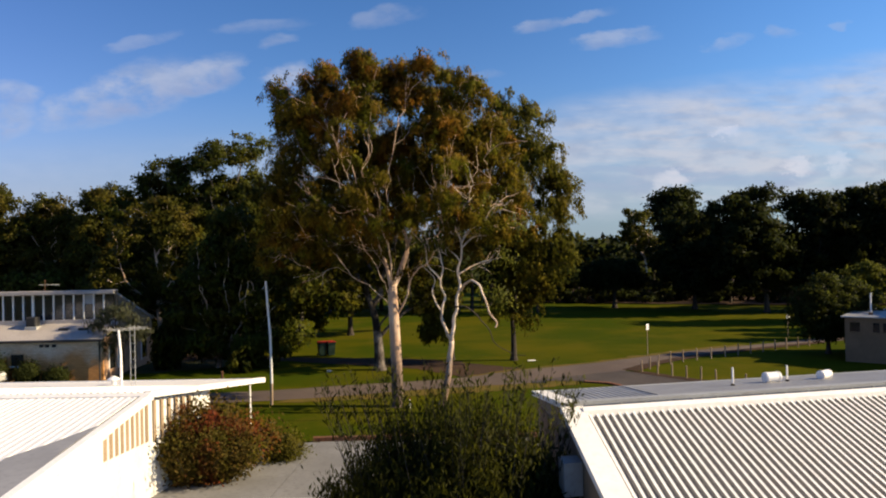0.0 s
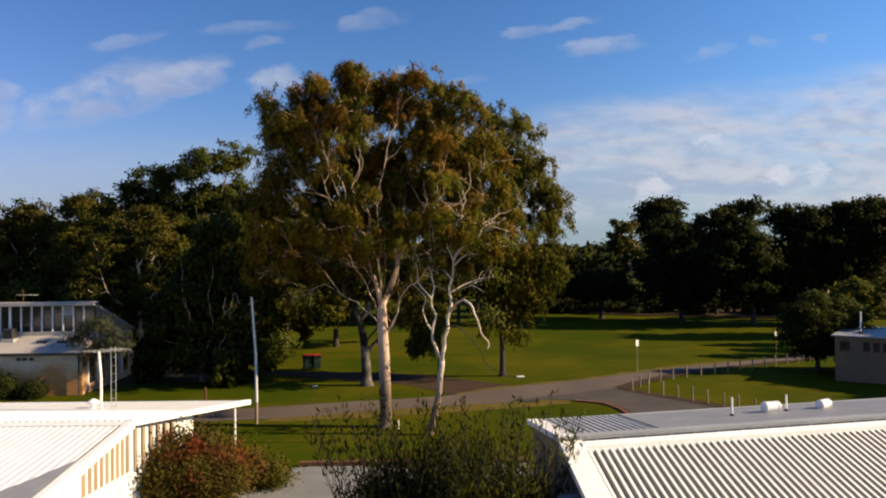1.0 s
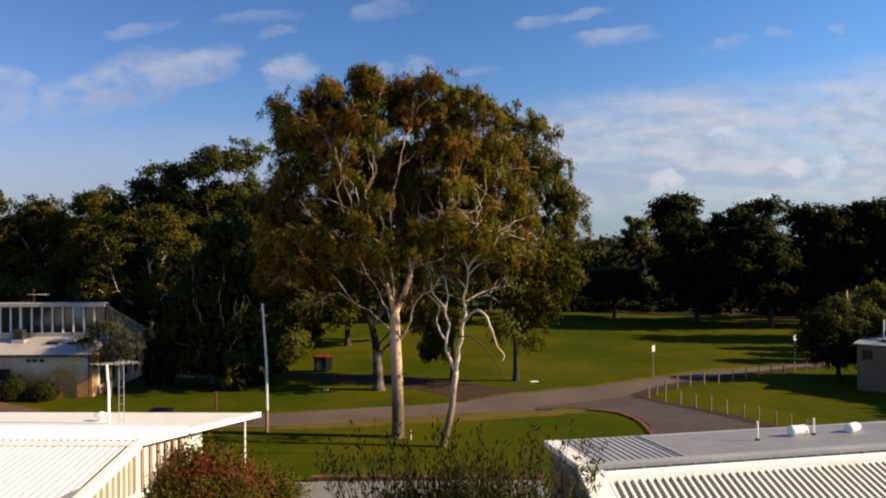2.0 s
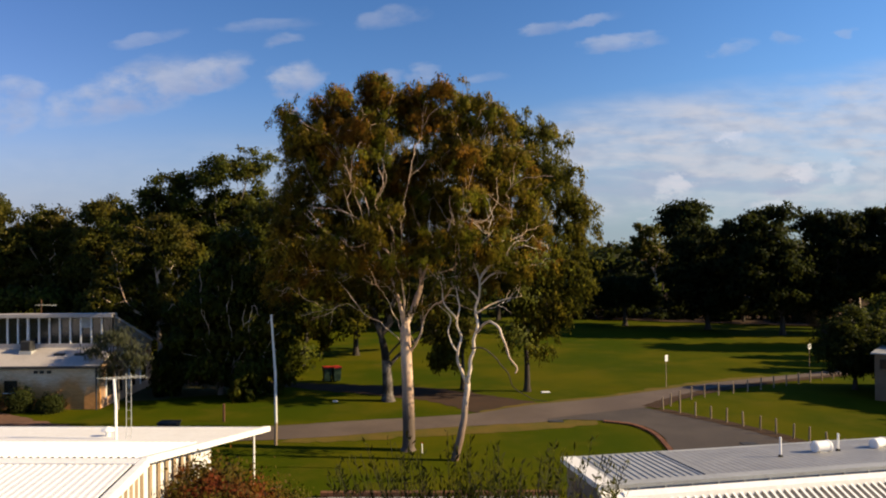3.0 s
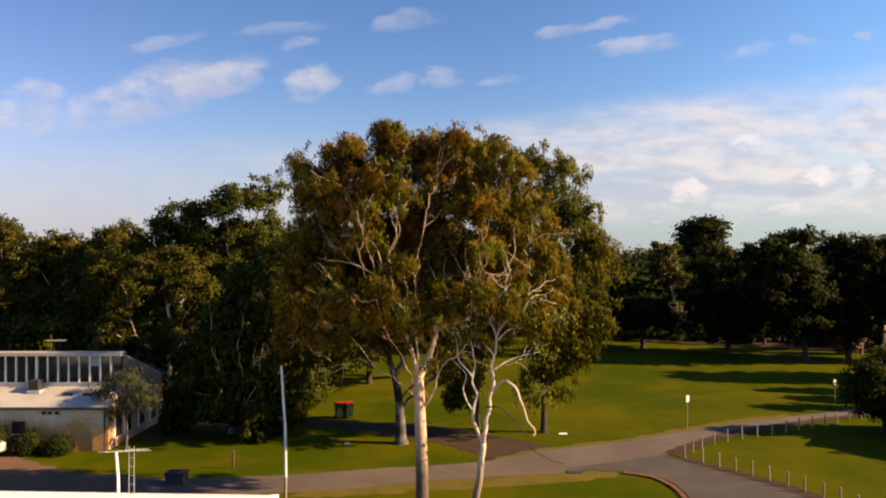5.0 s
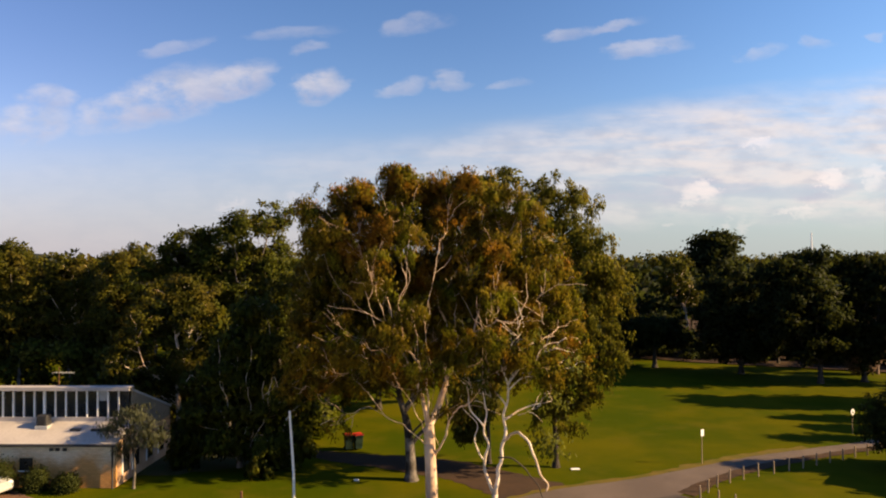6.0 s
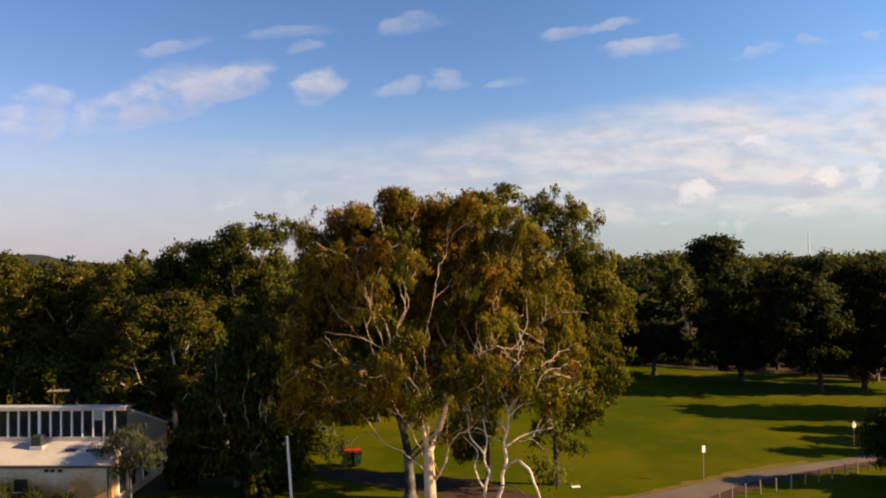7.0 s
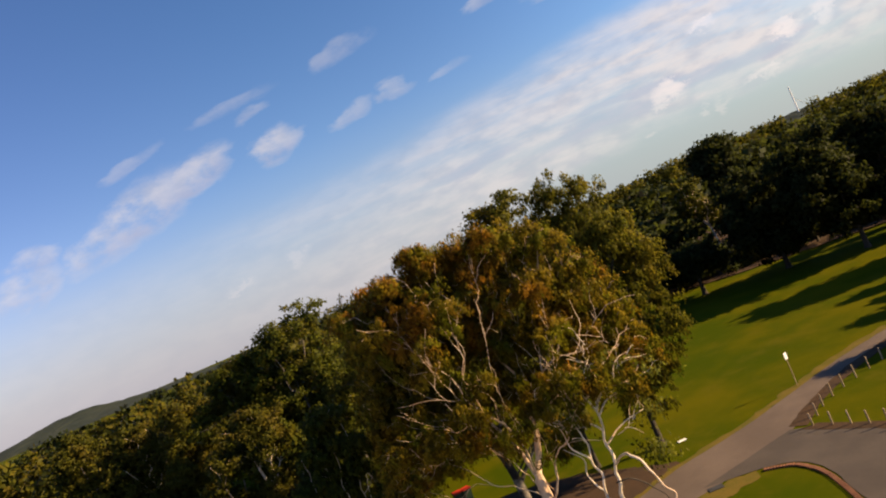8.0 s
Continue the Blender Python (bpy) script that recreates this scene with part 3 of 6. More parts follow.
ribbon("road", [(-60, 52.0), (-40, 46.0), (-28, 41.8), (-22, 39.4), (-17, 37.8), (-12.5, 37.0), (-7.5, 37.5), (-3.9, 38.4), (-0.1, 39.2), (2.2, 39.9), (5.2, 41.8), (9.9, 43.8), (13.5, 45.9), (17.0, 47.9), (21.5, 49.9), (27, 52.4), (40, 60.0), (70, 82)],
       [(-60, 47.5), (-40, 41.8), (-28, 38.4), (-22, 36.4), (-17, 35.2), (-11.8, 34.6), (-7.0, 34.9), (-3.6, 35.6), (-0.6, 36.6), (2.6, 37.3), (5.8, 38.0), (10.6, 40.6), (13.2, 43.2), (16.6, 46.0), (21.2, 48.3), (28, 51.0), (41, 57.5), (71, 79)],
       0.014, ASPHALT, "worn grey asphalt road crossing the lawn", "road", ragged=0.10)
ribbon("side_road", [(5.4, 38.4), (8.4, 37.9), (9.7, 37.0), (10.1, 35.2), (9.9, 33.0), (9.6, 28.0), (9.6, 22.0)],
       [(10.8, 40.9), (11.9, 40.0), (12.7, 38.7), (13.8, 37.2), (14.8, 35.2), (16.2, 31.0), (17.5, 26.0)],
       0.020, ASPHALT_DARK, "dark grey asphalt side road running between lawns", "road", ragged=0.05)
ribbon("dirt_track", [(-30, 56), (-16, 52.2), (-10.7, 50.0), (-6.8, 48.8), (-3.0, 48.0), (0.2, 46.9), (2.7, 45.0), (5.6, 42.6)],
       [(-30, 51), (-16, 49.2), (-9.8, 47.9), (-6.8, 46.6), (-4.2, 45.4), (-0.8, 43.4), (1.2, 41.4), (2.4, 39.8)],
       0.009, DIRT, "shaded red-brown dirt track joining the road", "track", ragged=0.35)
ribbon("dirt_verge", [(10.9, 41.3), (13.3, 43.6), (16.7, 46.2), (21.4, 48.6), (27, 50.9)], [(11.7, 40.6), (13.8, 43.0), (17.1, 45.5), (22.0, 48.1), (27.1, 50.3)],
       0.024, DIRT, "bare brown earth beside the bollards", "verge", ragged=0.12)
ribbon("dirt_edge", [(11.2, 40.4), (12.4, 38.6), (13.4, 37.2), (14.6, 35.0), (16.0, 31.0)], [(12.1, 40.4), (13.1, 38.8), (14.2, 37.3), (15.4, 35.1), (16.8, 31.0)],
       0.027, DIRT, "bare brown earth along the side road", "verge", ragged=0.12)
ribbon("far_dirt", [(12, 96), (26, 88.5), (34, 84.5), (48, 79.5), (80, 72)], [(16, 150), (36, 150), (56, 150), (86, 150), (150, 150)],
       0.11, DIRT, "dark reddish earth under the far trees", "ground", ragged=0.8)
ribbon("litter", [(-60, 60), (-34, 57), (-24, 54), (-17, 52.8), (-11.5, 51.0)], [(-60, 47.0), (-34, 45.0), (-24, 44.2), (-16.2, 43.9), (-11.0, 46.6)],
       0.006, LITTER, "dark leaf litter and thin grass under trees", "ground", ragged=0.5)

ribbon("dirt_shoulder", [(-60, 56), (-40, 49), (-28, 44.6), (-24.5, 42.6), (-21.5, 40.4), (-19.0, 38.9), (-17, 37.7), (-14, 36.6)], [(-60, 46), (-40, 41), (-28, 37.4), (-24.5, 36.4), (-21.5, 35.6), (-19.0, 35.0), (-17, 34.9), (-14, 35.2)],
       0.018, RED_DIRT, "reddish earth washed over the road end", "verge", ragged=0.3)
ribbon("worn_edge", [(-6.5, 35.0), (-3.6, 35.7), (-0.6, 36.7), (2.6, 37.4), (5.8, 38.1), (7.9, 37.9)], [(-6.5, 34.3), (-3.6, 34.6), (-0.6, 35.2), (2.6, 35.7), (5.8, 36.6), (7.9, 37.2)],
       0.008, DRY_GRASS, "dry yellow grass along the road edge", "verge", ragged=0.45)
ribbon("soil_edge", [(2.4, 40.5), (5.2, 42.3), (9.9, 44.4), (13.5, 46.6), (17.0, 48.6), (21.5, 50.6)], [(2.2, 39.8), (5.2, 41.7), (9.9, 43.7), (13.5, 45.8), (17.0, 47.8), (21.5, 49.8)],
       0.010, DRY_GRASS, "worn reddish soil along the road edge", "verge", ragged=0.4)
# brick kerb round the end of the lawn island
kerb_line = smooth_line([(8.1, 37.75, 0), (8.8, 37.4, 0), (9.45, 36.8, 0), (9.85, 35.3, 0), (9.75, 33.2, 0), (9.5, 31.0, 0), (9.4, 28.5, 0)], 40)
kerb = thing("kerb", (0, 0, 0), "orange brick kerb edging the lawn island", "kerb", kind="structure")
kerb_brick = boxed((-0.115, -0.055, -0.02), (0.115, 0.055, 0.08), 0.012)
kerb_mesh = bpy.data.meshes.new("brick")
kerb_brick.to_mesh(kerb_mesh)
kerb_brick.free()
kerb_mesh.materials.append(KERB_BRICK)
run = 0.0
for a, b in zip(kerb_line, kerb_line[1:]):
    run += (b - a).length
    if run > 0.125:
        run = 0.0
        d = b - a
        ob = new("brick", kerb_mesh)
        ob.parent = kerb
        ob.matrix_local = Matrix.Translation(a) @ pose(0, 0, random.uniform(-0.008, 0.008), 0, 0, math.degrees(math.atan2(d.y, d.x)) + 90 + random.uniform(-2, 2))


# ---- bollards along the roads ----
def bollard(at, h, label):
    ob = thing("bollard", at, label, "bollard", "timber bollards along the roads", turn=random.uniform(0, 90))
    lean = (random.uniform(-0.03, 0.03), random.uniform(-0.03, 0.03))
    part("post", tube([(0, 0, -0.05), (lean[0] * 0.5, lean[1] * 0.5, h * 0.5), (lean[0], lean[1], h - 0.03), (lean[0], lean[1], h)], [0.042, 0.040, 0.038, 0.030], 10), TIMBER, ob)
    return ob


back_row = smooth_line([(11.8, 40.3, 0.02), (13.2, 42.1, 0.02), (15.2, 43.6, 0.02), (18.2, 45.1, 0.02), (21.4, 46.9, 0.02), (25.6, 49.2, 0.02)], 30)
front_row = smooth_line([(12.4, 39.5, 0.02), (13.4, 38.1, 0.02), (14.4, 36.5, 0.02), (15.3, 34.8, 0.02), (15.9, 33.2, 0.02), (16.6, 31.0, 0.02), (17.4, 28.6, 0.02)], 30)
for row, gap in ((back_row, 1.16), (front_row, 0.88)):
    run = gap
    for a, b in zip(row, row[1:]):
        if run >= gap:
            bollard(a, random.uniform(0.62, 0.72), "short weathered timber bollard beside the road")
            run -= gap
        run += (b - a).length


# ---- the low building with the ribbed roof, foreground right ----
def at_right(u, v, z):
    """Local place: u along the ridge from the gable, v towards the camera from the ridge."""
    return Vector((3.80 + u * RU.x + v * RV.x, 18.95 + u * RU.y + v * RV.y, z - 0.07))


RU = Vector((math.cos(radians(10.5)), math.sin(radians(10.5)), 0))
RV = Vector((0.05, -1, 0)).normalized()
hall = thing("ribbed_roof_building", (0, 0, 0), "low white building with ribbed steel roof and raised ridge", "building")
LEN = 22.0


def quad_slab(pts, thick):
    """A slab under four corners."""
    bm = bmesh.new()
    up = [bm.verts.new(p) for p in pts]
    dn = [bm.verts.new(Vector(p) - Vector((0, 0, thick))) for p in pts]
    bm.faces.new(up), bm.faces.new(dn[::-1])
    for i in range(4):
        bm.faces.new((up[(i + 1) % 4], up[i], dn[i], dn[(i + 1) % 4]))
    bmesh.ops.recalc_face_normals(bm, faces=bm.faces)
    return bm


# near slope, falling towards the camera
ndown = (at_right(0, 1, 0) - at_right(0, 0, 0)) + Vector((0, 0, -0.27))
part("near_roof", corrugated(at_right(0.52, 0.24, 2.66), RU, LEN, ndown, 8.2, 0.19, 0.070, True), WHITE_STEEL, hall, "white ribbed steel sheeting with the shade between ribs painted grey").data.materials.append(RIB_SHADE)
part("near_deck", quad_slab([at_right(0.3, 0.2, 2.63), at_right(LEN, 0.2, 2.63), at_right(LEN, 8.3, 0.44), at_right(0.3, 8.3, 0.44)], 0.08), PALE_STEEL, hall)
part("barge_flashing", quad_slab([at_right(-0.02, -0.05, 2.89), at_right(0.56, -0.05, 2.89), at_right(0.56, 8.4, 0.60), at_right(-0.02, 8.4, 0.60)], 0.16), WHITE_STEEL, hall, "wide white barge flashing")
# far slope, low, falling away
fdown = (at_right(0, -1, 0) - at_right(0, 0, 0)) + Vector((0, 0, -0.105))
FAR = 3.85
part("far_roof", corrugated(at_right(0.35, -0.1, 2.885), RU, 2.5, fdown, FAR, 0.19, 0.020), PALE_STEEL, hall, "pale ribbed sheets at the roof's end")
part("far_roof", corrugated(at_right(2.87, -0.1, 2.885), RU, LEN - 2.5, fdown, FAR, 0.19, 0.006), GREY_STEEL, hall, "grey ribbed steel roof of low pitch")
part("sheet_lap", quad_slab([at_right(2.82, -0.1, 2.93), at_right(2.90, -0.1, 2.93), at_right(2.90, -FAR, 2.536), at_right(2.82, -FAR, 2.536)], 0.03), GREY_STEEL, hall)
part("far_deck", quad_slab([at_right(0.1, 0.05, 2.86), at_right(LEN, 0.05, 2.86), at_right(LEN, -FAR, 2.45), at_right(0.1, -FAR, 2.45)], 0.1), PALE_STEEL, hall)
part("ridge_flashing", quad_slab([at_right(0.1, -0.32, 2.925), at_right(LEN, -0.32, 2.925), at_right(LEN, 0.08, 2.96), at_right(0.1, 0.08, 2.96)], 0.09), PALE_STEEL, hall, "pale folded ridge flashing")
part("end_flashing", quad_slab([at_right(-0.02, 0.02, 2.97), at_right(0.42, 0.02, 2.96), at_right(0.42, -FAR, 2.53), at_right(-0.02, -FAR, 2.54)], 0.14), WHITE_STEEL, hall, "white end flashing")
part("far_gutter", quad_slab([at_right(0, -FAR + 0.02, 2.50), at_right(LEN, -FAR + 0.02, 2.50), at_right(LEN, -FAR - 0.10, 2.50), at_right(0, -FAR - 0.10, 2.50)], 0.12), PALE_STEEL, hall)
part("near_top_flashing", quad_slab([at_right(0.5, 0.22, 2.865), at_right(LEN, 0.22, 2.865), at_right(LEN, 0.38, 2.79), at_right(0.5, 0.38, 2.79)], 0.19), WHITE_STEEL, hall, "white flashing along the top")
# near-black board and floor line the slot under the raised ridge
part("slot_board", quad_slab([at_right(0.5, -0.06, 2.86), at_right(LEN, -0.06, 2.86), at_right(LEN, 0.02, 2.86), at_right(0.5, 0.02, 2.86)], 0.4), DARK_VOID, hall, "near-black board under the ridge")
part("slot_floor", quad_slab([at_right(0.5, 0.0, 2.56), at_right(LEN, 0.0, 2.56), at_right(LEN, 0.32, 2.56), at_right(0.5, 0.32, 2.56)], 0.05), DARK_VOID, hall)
# walls below
part("gable_wall", quad_slab([at_right(0.12, -FAR + 0.2, 2.38), at_right(0.36, -FAR + 0.2, 2.38), at_right(0.36, 0.0, 2.76), at_right(0.12, 0.0, 2.76)], 4.3), GREY_WALL, hall, "grey rendered gable wall")
part("gable_wall", quad_slab([at_right(0.12, 0.0, 2.76), at_right(0.36, 0.0, 2.76), at_right(0.36, 8.0, 0.48), at_right(0.12, 8.0, 0.48)], 4.3), GREY_WALL, hall, "grey rendered gable wall")
part("far_wall", quad_slab([at_right(0.36, -FAR + 0.2, 2.36), at_right(LEN, -FAR + 0.2, 2.36), at_right(LEN, -FAR + 0.42, 2.36), at_right(0.36, -FAR + 0.42, 2.36)], 4.0), GREY_WALL, hall)
for v in (-2.6, -1.3):
    part("wall_panel", quad_slab([at_right(0.085, v - 0.5, 2.2), at_right(0.12, v - 0.5, 2.2), at_right(0.12, v + 0.5, 2.2), at_right(0.085, v + 0.5, 2.2)], 1.4), HUT_WALL, hall)
part("wall_box", quad_slab([at_right(-0.34, 1.1, 1.95), at_right(0.10, 1.1, 1.95), at_right(0.10, 1.7, 1.95), at_right(-0.34, 1.7, 1.95)], 0.75), PALE_STEEL, hall, "pale steel equipment box on the wall")


def roof_vent(at, turn, label):
    """A low drum-shaped roof ventilator on a flared base."""
    ob = thing("roof_ventilator", at, label, "ventilator", "ventilators on the grey roof", turn=turn)
    ob.scale = (0.85, 0.85, 0.85) if "smaller" in label else (0.95, 0.95, 0.95)
    bm = bmesh.new()
    rod(bm, [(-0.27, 0, 0.28), (-0.26, 0, 0.28), (0.26, 0, 0.28), (0.27, 0, 0.28)], [0.14, 0.16, 0.16, 0.14], 18)
    part("drum", bm, WHITE_STEEL, ob, "white rounded ventilator drum")
    for x in (-0.21, 0.21):
        part("end_cap", tube([(x - 0.02, 0, 0.28), (x + 0.02, 0, 0.28)], [0.172, 0.172], 18), WHITE_STEEL, ob)
    bm = bmesh.new()
    box(bm, (-0.17, -0.13, -0.08), (0.17, 0.13, 0.15), 0.02)
    part("neck", bm, PALE_STEEL, ob)
    part("base_flashing", boxed((-0.27, -0.22, -0.06), (0.27, 0.22, 0.02), 0.01), PALE_STEEL, ob)
    return ob


def roof_z(v):
    return 2.90 + 0.105 * v


roof_vent(at_right(7.2, -2.42, roof_z(-2.42) - 0.12), 12, "white drum ventilator on the grey roof")
roof_vent(at_right(9.05, -2.52, roof_z(-2.52) - 0.12), 30, "smaller white drum ventilator further along roof")
for u, v, h in ((5.75, -2.1, 0.55), (7.7, -2.4, 0.50)):
    p = thing("vent_pipe", at_right(u, v, roof_z(v) - 0.03), "thin white upright vent pipe on roof", "pipe", "vent pipes on the roof")
    part("pipe", tube([(0, 0, 0), (0, 0, h)], 0.028, 10), WHITE_STEEL, p)
    part("boot", tube([(0, 0, 0), (0, 0, 0.06), (0, 0, 0.09)], [0.08, 0.06, 0.03], 12), RUBBER, p)
# little struts in the slot under the raised ridge
for i in range(30):
    part("strut", quad_slab([at_right(0.9 + i * 0.66, 0.03, 2.88), at_right(0.94 + i * 0.66, 0.03, 2.88), at_right(0.94 + i * 0.66, 0.09, 2.88), at_right(0.9 + i * 0.66, 0.09, 2.88)], 0.3), PALE_STEEL, hall)


# ---- the white building, foreground left ----
white_house = thing("white_roofed_building", (0, 0, 0), "white building with ribbed roof and battened side screen", "building")
LC, LT = Vector((-7.2, 21.2, 2.95)), Vector((-5.6, 27.7, 2.20))          # ridge corner and far tip of the roof
lfar = Vector((-1, 0.045, 0)).normalized()


def lw(u, f, z=None):
    """Place on the far slope: u metres to the left of the edge, f from ridge (0) to far eave (1)."""
    p = LC.lerp(LT, f) + lfar * u
    return Vector((p.x, p.y, p.z if z is None else z))


part("far_roof", quad_slab([lw(0, 0), lw(0, 1), lw(24, 1), lw(24, 0)], 0.10), WHITE_STEEL, white_house, "white steel roof sloping away")
part("far_ribs", corrugated(lw(23.5, 0.02) + Vector((0, 0, 0.006)), -lfar, 23.4, LT - LC, (LT - LC).length * 0.42, 0.19, 0.030), WHITE_STEEL, white_house)
part("eave_capping", quad_slab([lw(-0.06, 0.985) + Vector((0, 0, 0.035)), lw(-0.06, 1.005) + Vector((0, 0, 0.03)), lw(24, 1.005) + Vector((0, 0, 0.03)), lw(24, 0.985) + Vector((0, 0, 0.035))], 0.16), WHITE_STEEL, white_house)
part("edge_barge", quad_slab([lw(-0.12, -0.01) + Vector((0, 0, 0.06)), lw(-0.12, 1.0) + Vector((0, 0, 0.06)), lw(0.10, 1.0) + Vector((0, 0, 0.06)), lw(0.10, -0.01) + Vector((0, 0, 0.06))], 0.17), WHITE_STEEL, white_house, "white barge board")
ldown = Vector((0.06, -1, -0.05))
lsheet = Vector((0.06, -1, -0.08))
part("near_roof", corrugated(LC + lfar * 22.0 + Vector((0, -0.25, -0.02)), -lfar, 21.85, ldown, 5.38, 0.19, 0.012), WHITE_STEEL, white_house, "white ribbed steel roof sheeting")
mid = LC + lfar * 22.0 + ldown * 5.6 + Vector((0, 0, -0.02))
part("middle_roof", corrugated(mid, -lfar, 21.85, lsheet, 2.55, 0.19, 0.012), WHITE_STEEL, white_house, "steeper white ribbed roof sheeting")
part("lower_roof", corrugated(mid + lsheet * 2.5 + Vector((0, 0, -0.12)), -lfar, 21.85, lsheet, 6.0, 0.19, 0.012), WHITE_STEEL, white_house, "lower white ribbed roof sheeting")
nb = LC + ldown * 11.5
part("near_barge", quad_slab([LC + Vector((0.14, 0, 0.05)), LC + Vector((-0.04, 0, 0.05)), nb + Vector((-0.04, 0, 0.05)), nb + Vector((0.14, 0, 0.05))], 0.22), WHITE_STEEL, white_house, "white barge board down the near slope")
# added thin sheet whose grey paints a wedge of shadow on the roof
shade_wedge = prism([(-0.05, -3.2), (-0.55, -4.5), (-1.05, -5.5), (-0.98, -6.2), (-0.6, -7.6), (0.02, -7.6), (-0.06, -5.0)], 0.012)
for v in shade_wedge.verts:
    v.co += LC + Vector((-0.06 * v.co.y - 0.04, 0, 0.05 * v.co.y + 0.035))
part("shade_sheet", shade_wedge, GREY_STEEL, white_house, "thin grey sheet standing for a shadow beside the barge board")
part("near_top_flashing", quad_slab([LC + Vector((-0.06, -0.02, 0.03)), LC + lfar * 22 + Vector((0, -0.02, 0.03)), LC + lfar * 22 + Vector((0, -0.42, 0.012)), LC + Vector((-0.06, -0.42, 0.012))], 0.03), WHITE_STEEL, white_house)
# side wall under the edge, with vertical battens
wb = LC.lerp(LT, 0.52)
wa = LC + Vector((-0.10, 0, 0))
part("side_wall", quad_slab([wa + Vector((0, 0, -0.12)), wb + Vector((-0.25, 0, -0.12)), wb + Vector((-0.45, 0, -0.12)), wa + Vector((-0.2, 0, -0.12))], 4.5), WHITE_WALL, white_house, "sunlit white rendered side wall")
part("side_wall", quad_slab([wa + Vector((0, 0, -0.14)), wa + Vector((-0.2, 0, -0.14)), wa + ldown * 9 + Vector((-0.2, 0, -0.14)), wa + ldown * 9 + Vector((0, 0, -0.14))], 4.3), WHITE_WALL, white_house, "sunlit white rendered side wall")
part("end_wall", quad_slab([wb + Vector((-0.25, 0, -0.12)), wb + Vector((-0.25, 0.2, -0.12)), wb + lfar * 20 + Vector((0, 0.2, -0.12)), wb + lfar * 20 + Vector((0, 0, -0.12))], 4.2), WHITE_WALL, white_house)
for i in range(15):
    s = -2.9 + 0.37 * i
    top = (wa + ldown * -s) if s < 0 else wa.lerp(wb + Vector((-0.15, 0, 0)), s / (wb - wa).length)
    x = top.x + 0.06
    gap = 0.20 + 0.07 * max(0.0, -s)
    drop = gap + 1.15 + 0.22 * min(0.0, s)
    part("batten", boxed((x - 0.07, top.y - 0.095, top.z - drop), (x - 0.045, top.y + 0.095, top.z - gap), 0.004), TAN_BATTEN, white_house)
post = thing("verandah_post", (-5.85, 26.9, 0), "slim white steel post under the roof tip", "post")
part("shaft", tube([(0, 0, 0), (0, 0, 2.20)], 0.035, 10), WHITE_STEEL, post)
part("foot_plate", boxed((-0.09, -0.09, 0), (0.09, 0.09, 0.015), 0.003), PALE_STEEL, post)

cowl = thing("roof_cowl", (-10.1, 25.7, 2.42), "small white vent cowl on the white roof", "vent")
part("pipe", tube([(0, 0, -0.05), (0, 0, 0.22)], 0.08, 12), WHITE_STEEL, cowl)
part("cap", tube([(0, 0, 0.20), (0, 0, 0.24), (0, 0, 0.33)], [0.20, 0.20, 0.04], 14), WHITE_STEEL, cowl)

aerial = thing("tv_aerial", (-9.55, 25.0, 2.45), "white mast with a television aerial on the roof", "aerial")
part("mast", tube([(0, 0, -0.05), (0, 0, 1.1), (-0.06, 0, 1.9)], [0.04, 0.04, 0.036], 10), WHITE_STEEL, aerial, "white painted mast")
for x in (0.27, 0.42):
    part("lattice_rail", tube([(x, 0.1, -0.05), (x, 0.1, 2.05)], 0.010, 6), PALE_STEEL, aerial)
for i in range(8):
    part("rung", tube([(0.27, 0.1, 0.15 + i * 0.26), (0.42, 0.1, 0.15 + i * 0.26)], 0.007, 5), PALE_STEEL, aerial)
part("boom", tube([(-0.35, 0, 1.90), (0.85, 0.1, 1.98)], 0.010, 6), PALE_STEEL, aerial)
for i in range(7):
    x = -0.32 + i * 0.18
    z = 1.905 + i * 0.011
    part("element", tube([(x - 0.14, -0.28 + i * 0.02, z + 0.07), (x + 0.14, 0.30 - i * 0.02, z - 0.07)], 0.006, 5), PALE_STEEL, aerial)

# concrete terrace between the buildings, over the drop in the ground
terrace = thing("terrace", (0, 0, 0), "flat pale concrete terrace with a lit front edge", "terrace", kind="structure")
front_x, back_x = (-7.6, -3.9, 0.1, 4.2), (-7.6, -3.45, 0.5, 4.2)
for k in range(3):
    part("slab", prism([(front_x[k] + 0.012, 21.0 - 0.04 * k), (front_x[k + 1] - 0.012, 20.95 - 0.04 * k), (back_x[k + 1] - 0.012, 27.0), (back_x[k] + 0.012, 27.05)], 0.22), CONCRETE, terrace).location = (0, 0, 0.03 + 0.006 * (k == 1))
part("front_capping", prism([(-7.6, 20.86), (4.2, 20.42), (4.2, 20.60), (-7.6, 21.05)], 0.20), WHITE_WALL, terrace, "pale front edge").location = (0, 0, 0.06)
part("retaining_wall", prism([(-7.6, 20.85), (4.2, 20.35), (4.2, 20.55), (-7.6, 21.0)], 1.7), GREY_WALL, terrace).location = (0, 0, -0.24)
edging = thing("brick_edging", (0, 0, 0), "low dark red brick edging behind the terrace", "edging", kind="structure")
edge_bm = boxed((-0.112, -0.10, 0), (0.112, 0.10, 0.17), 0.01)
edge_mesh = bpy.data.meshes.new("brick")
edge_bm.to_mesh(edge_mesh)
edge_bm.free()
edge_mesh.materials.append(RUST)
for k in range(34):
    ob = new("brick", edge_mesh)
    ob.parent = edging
    ob.location = (-3.6 + k * 0.235, 27.2 - 0.004 * k, random.uniform(-0.01, 0.01))


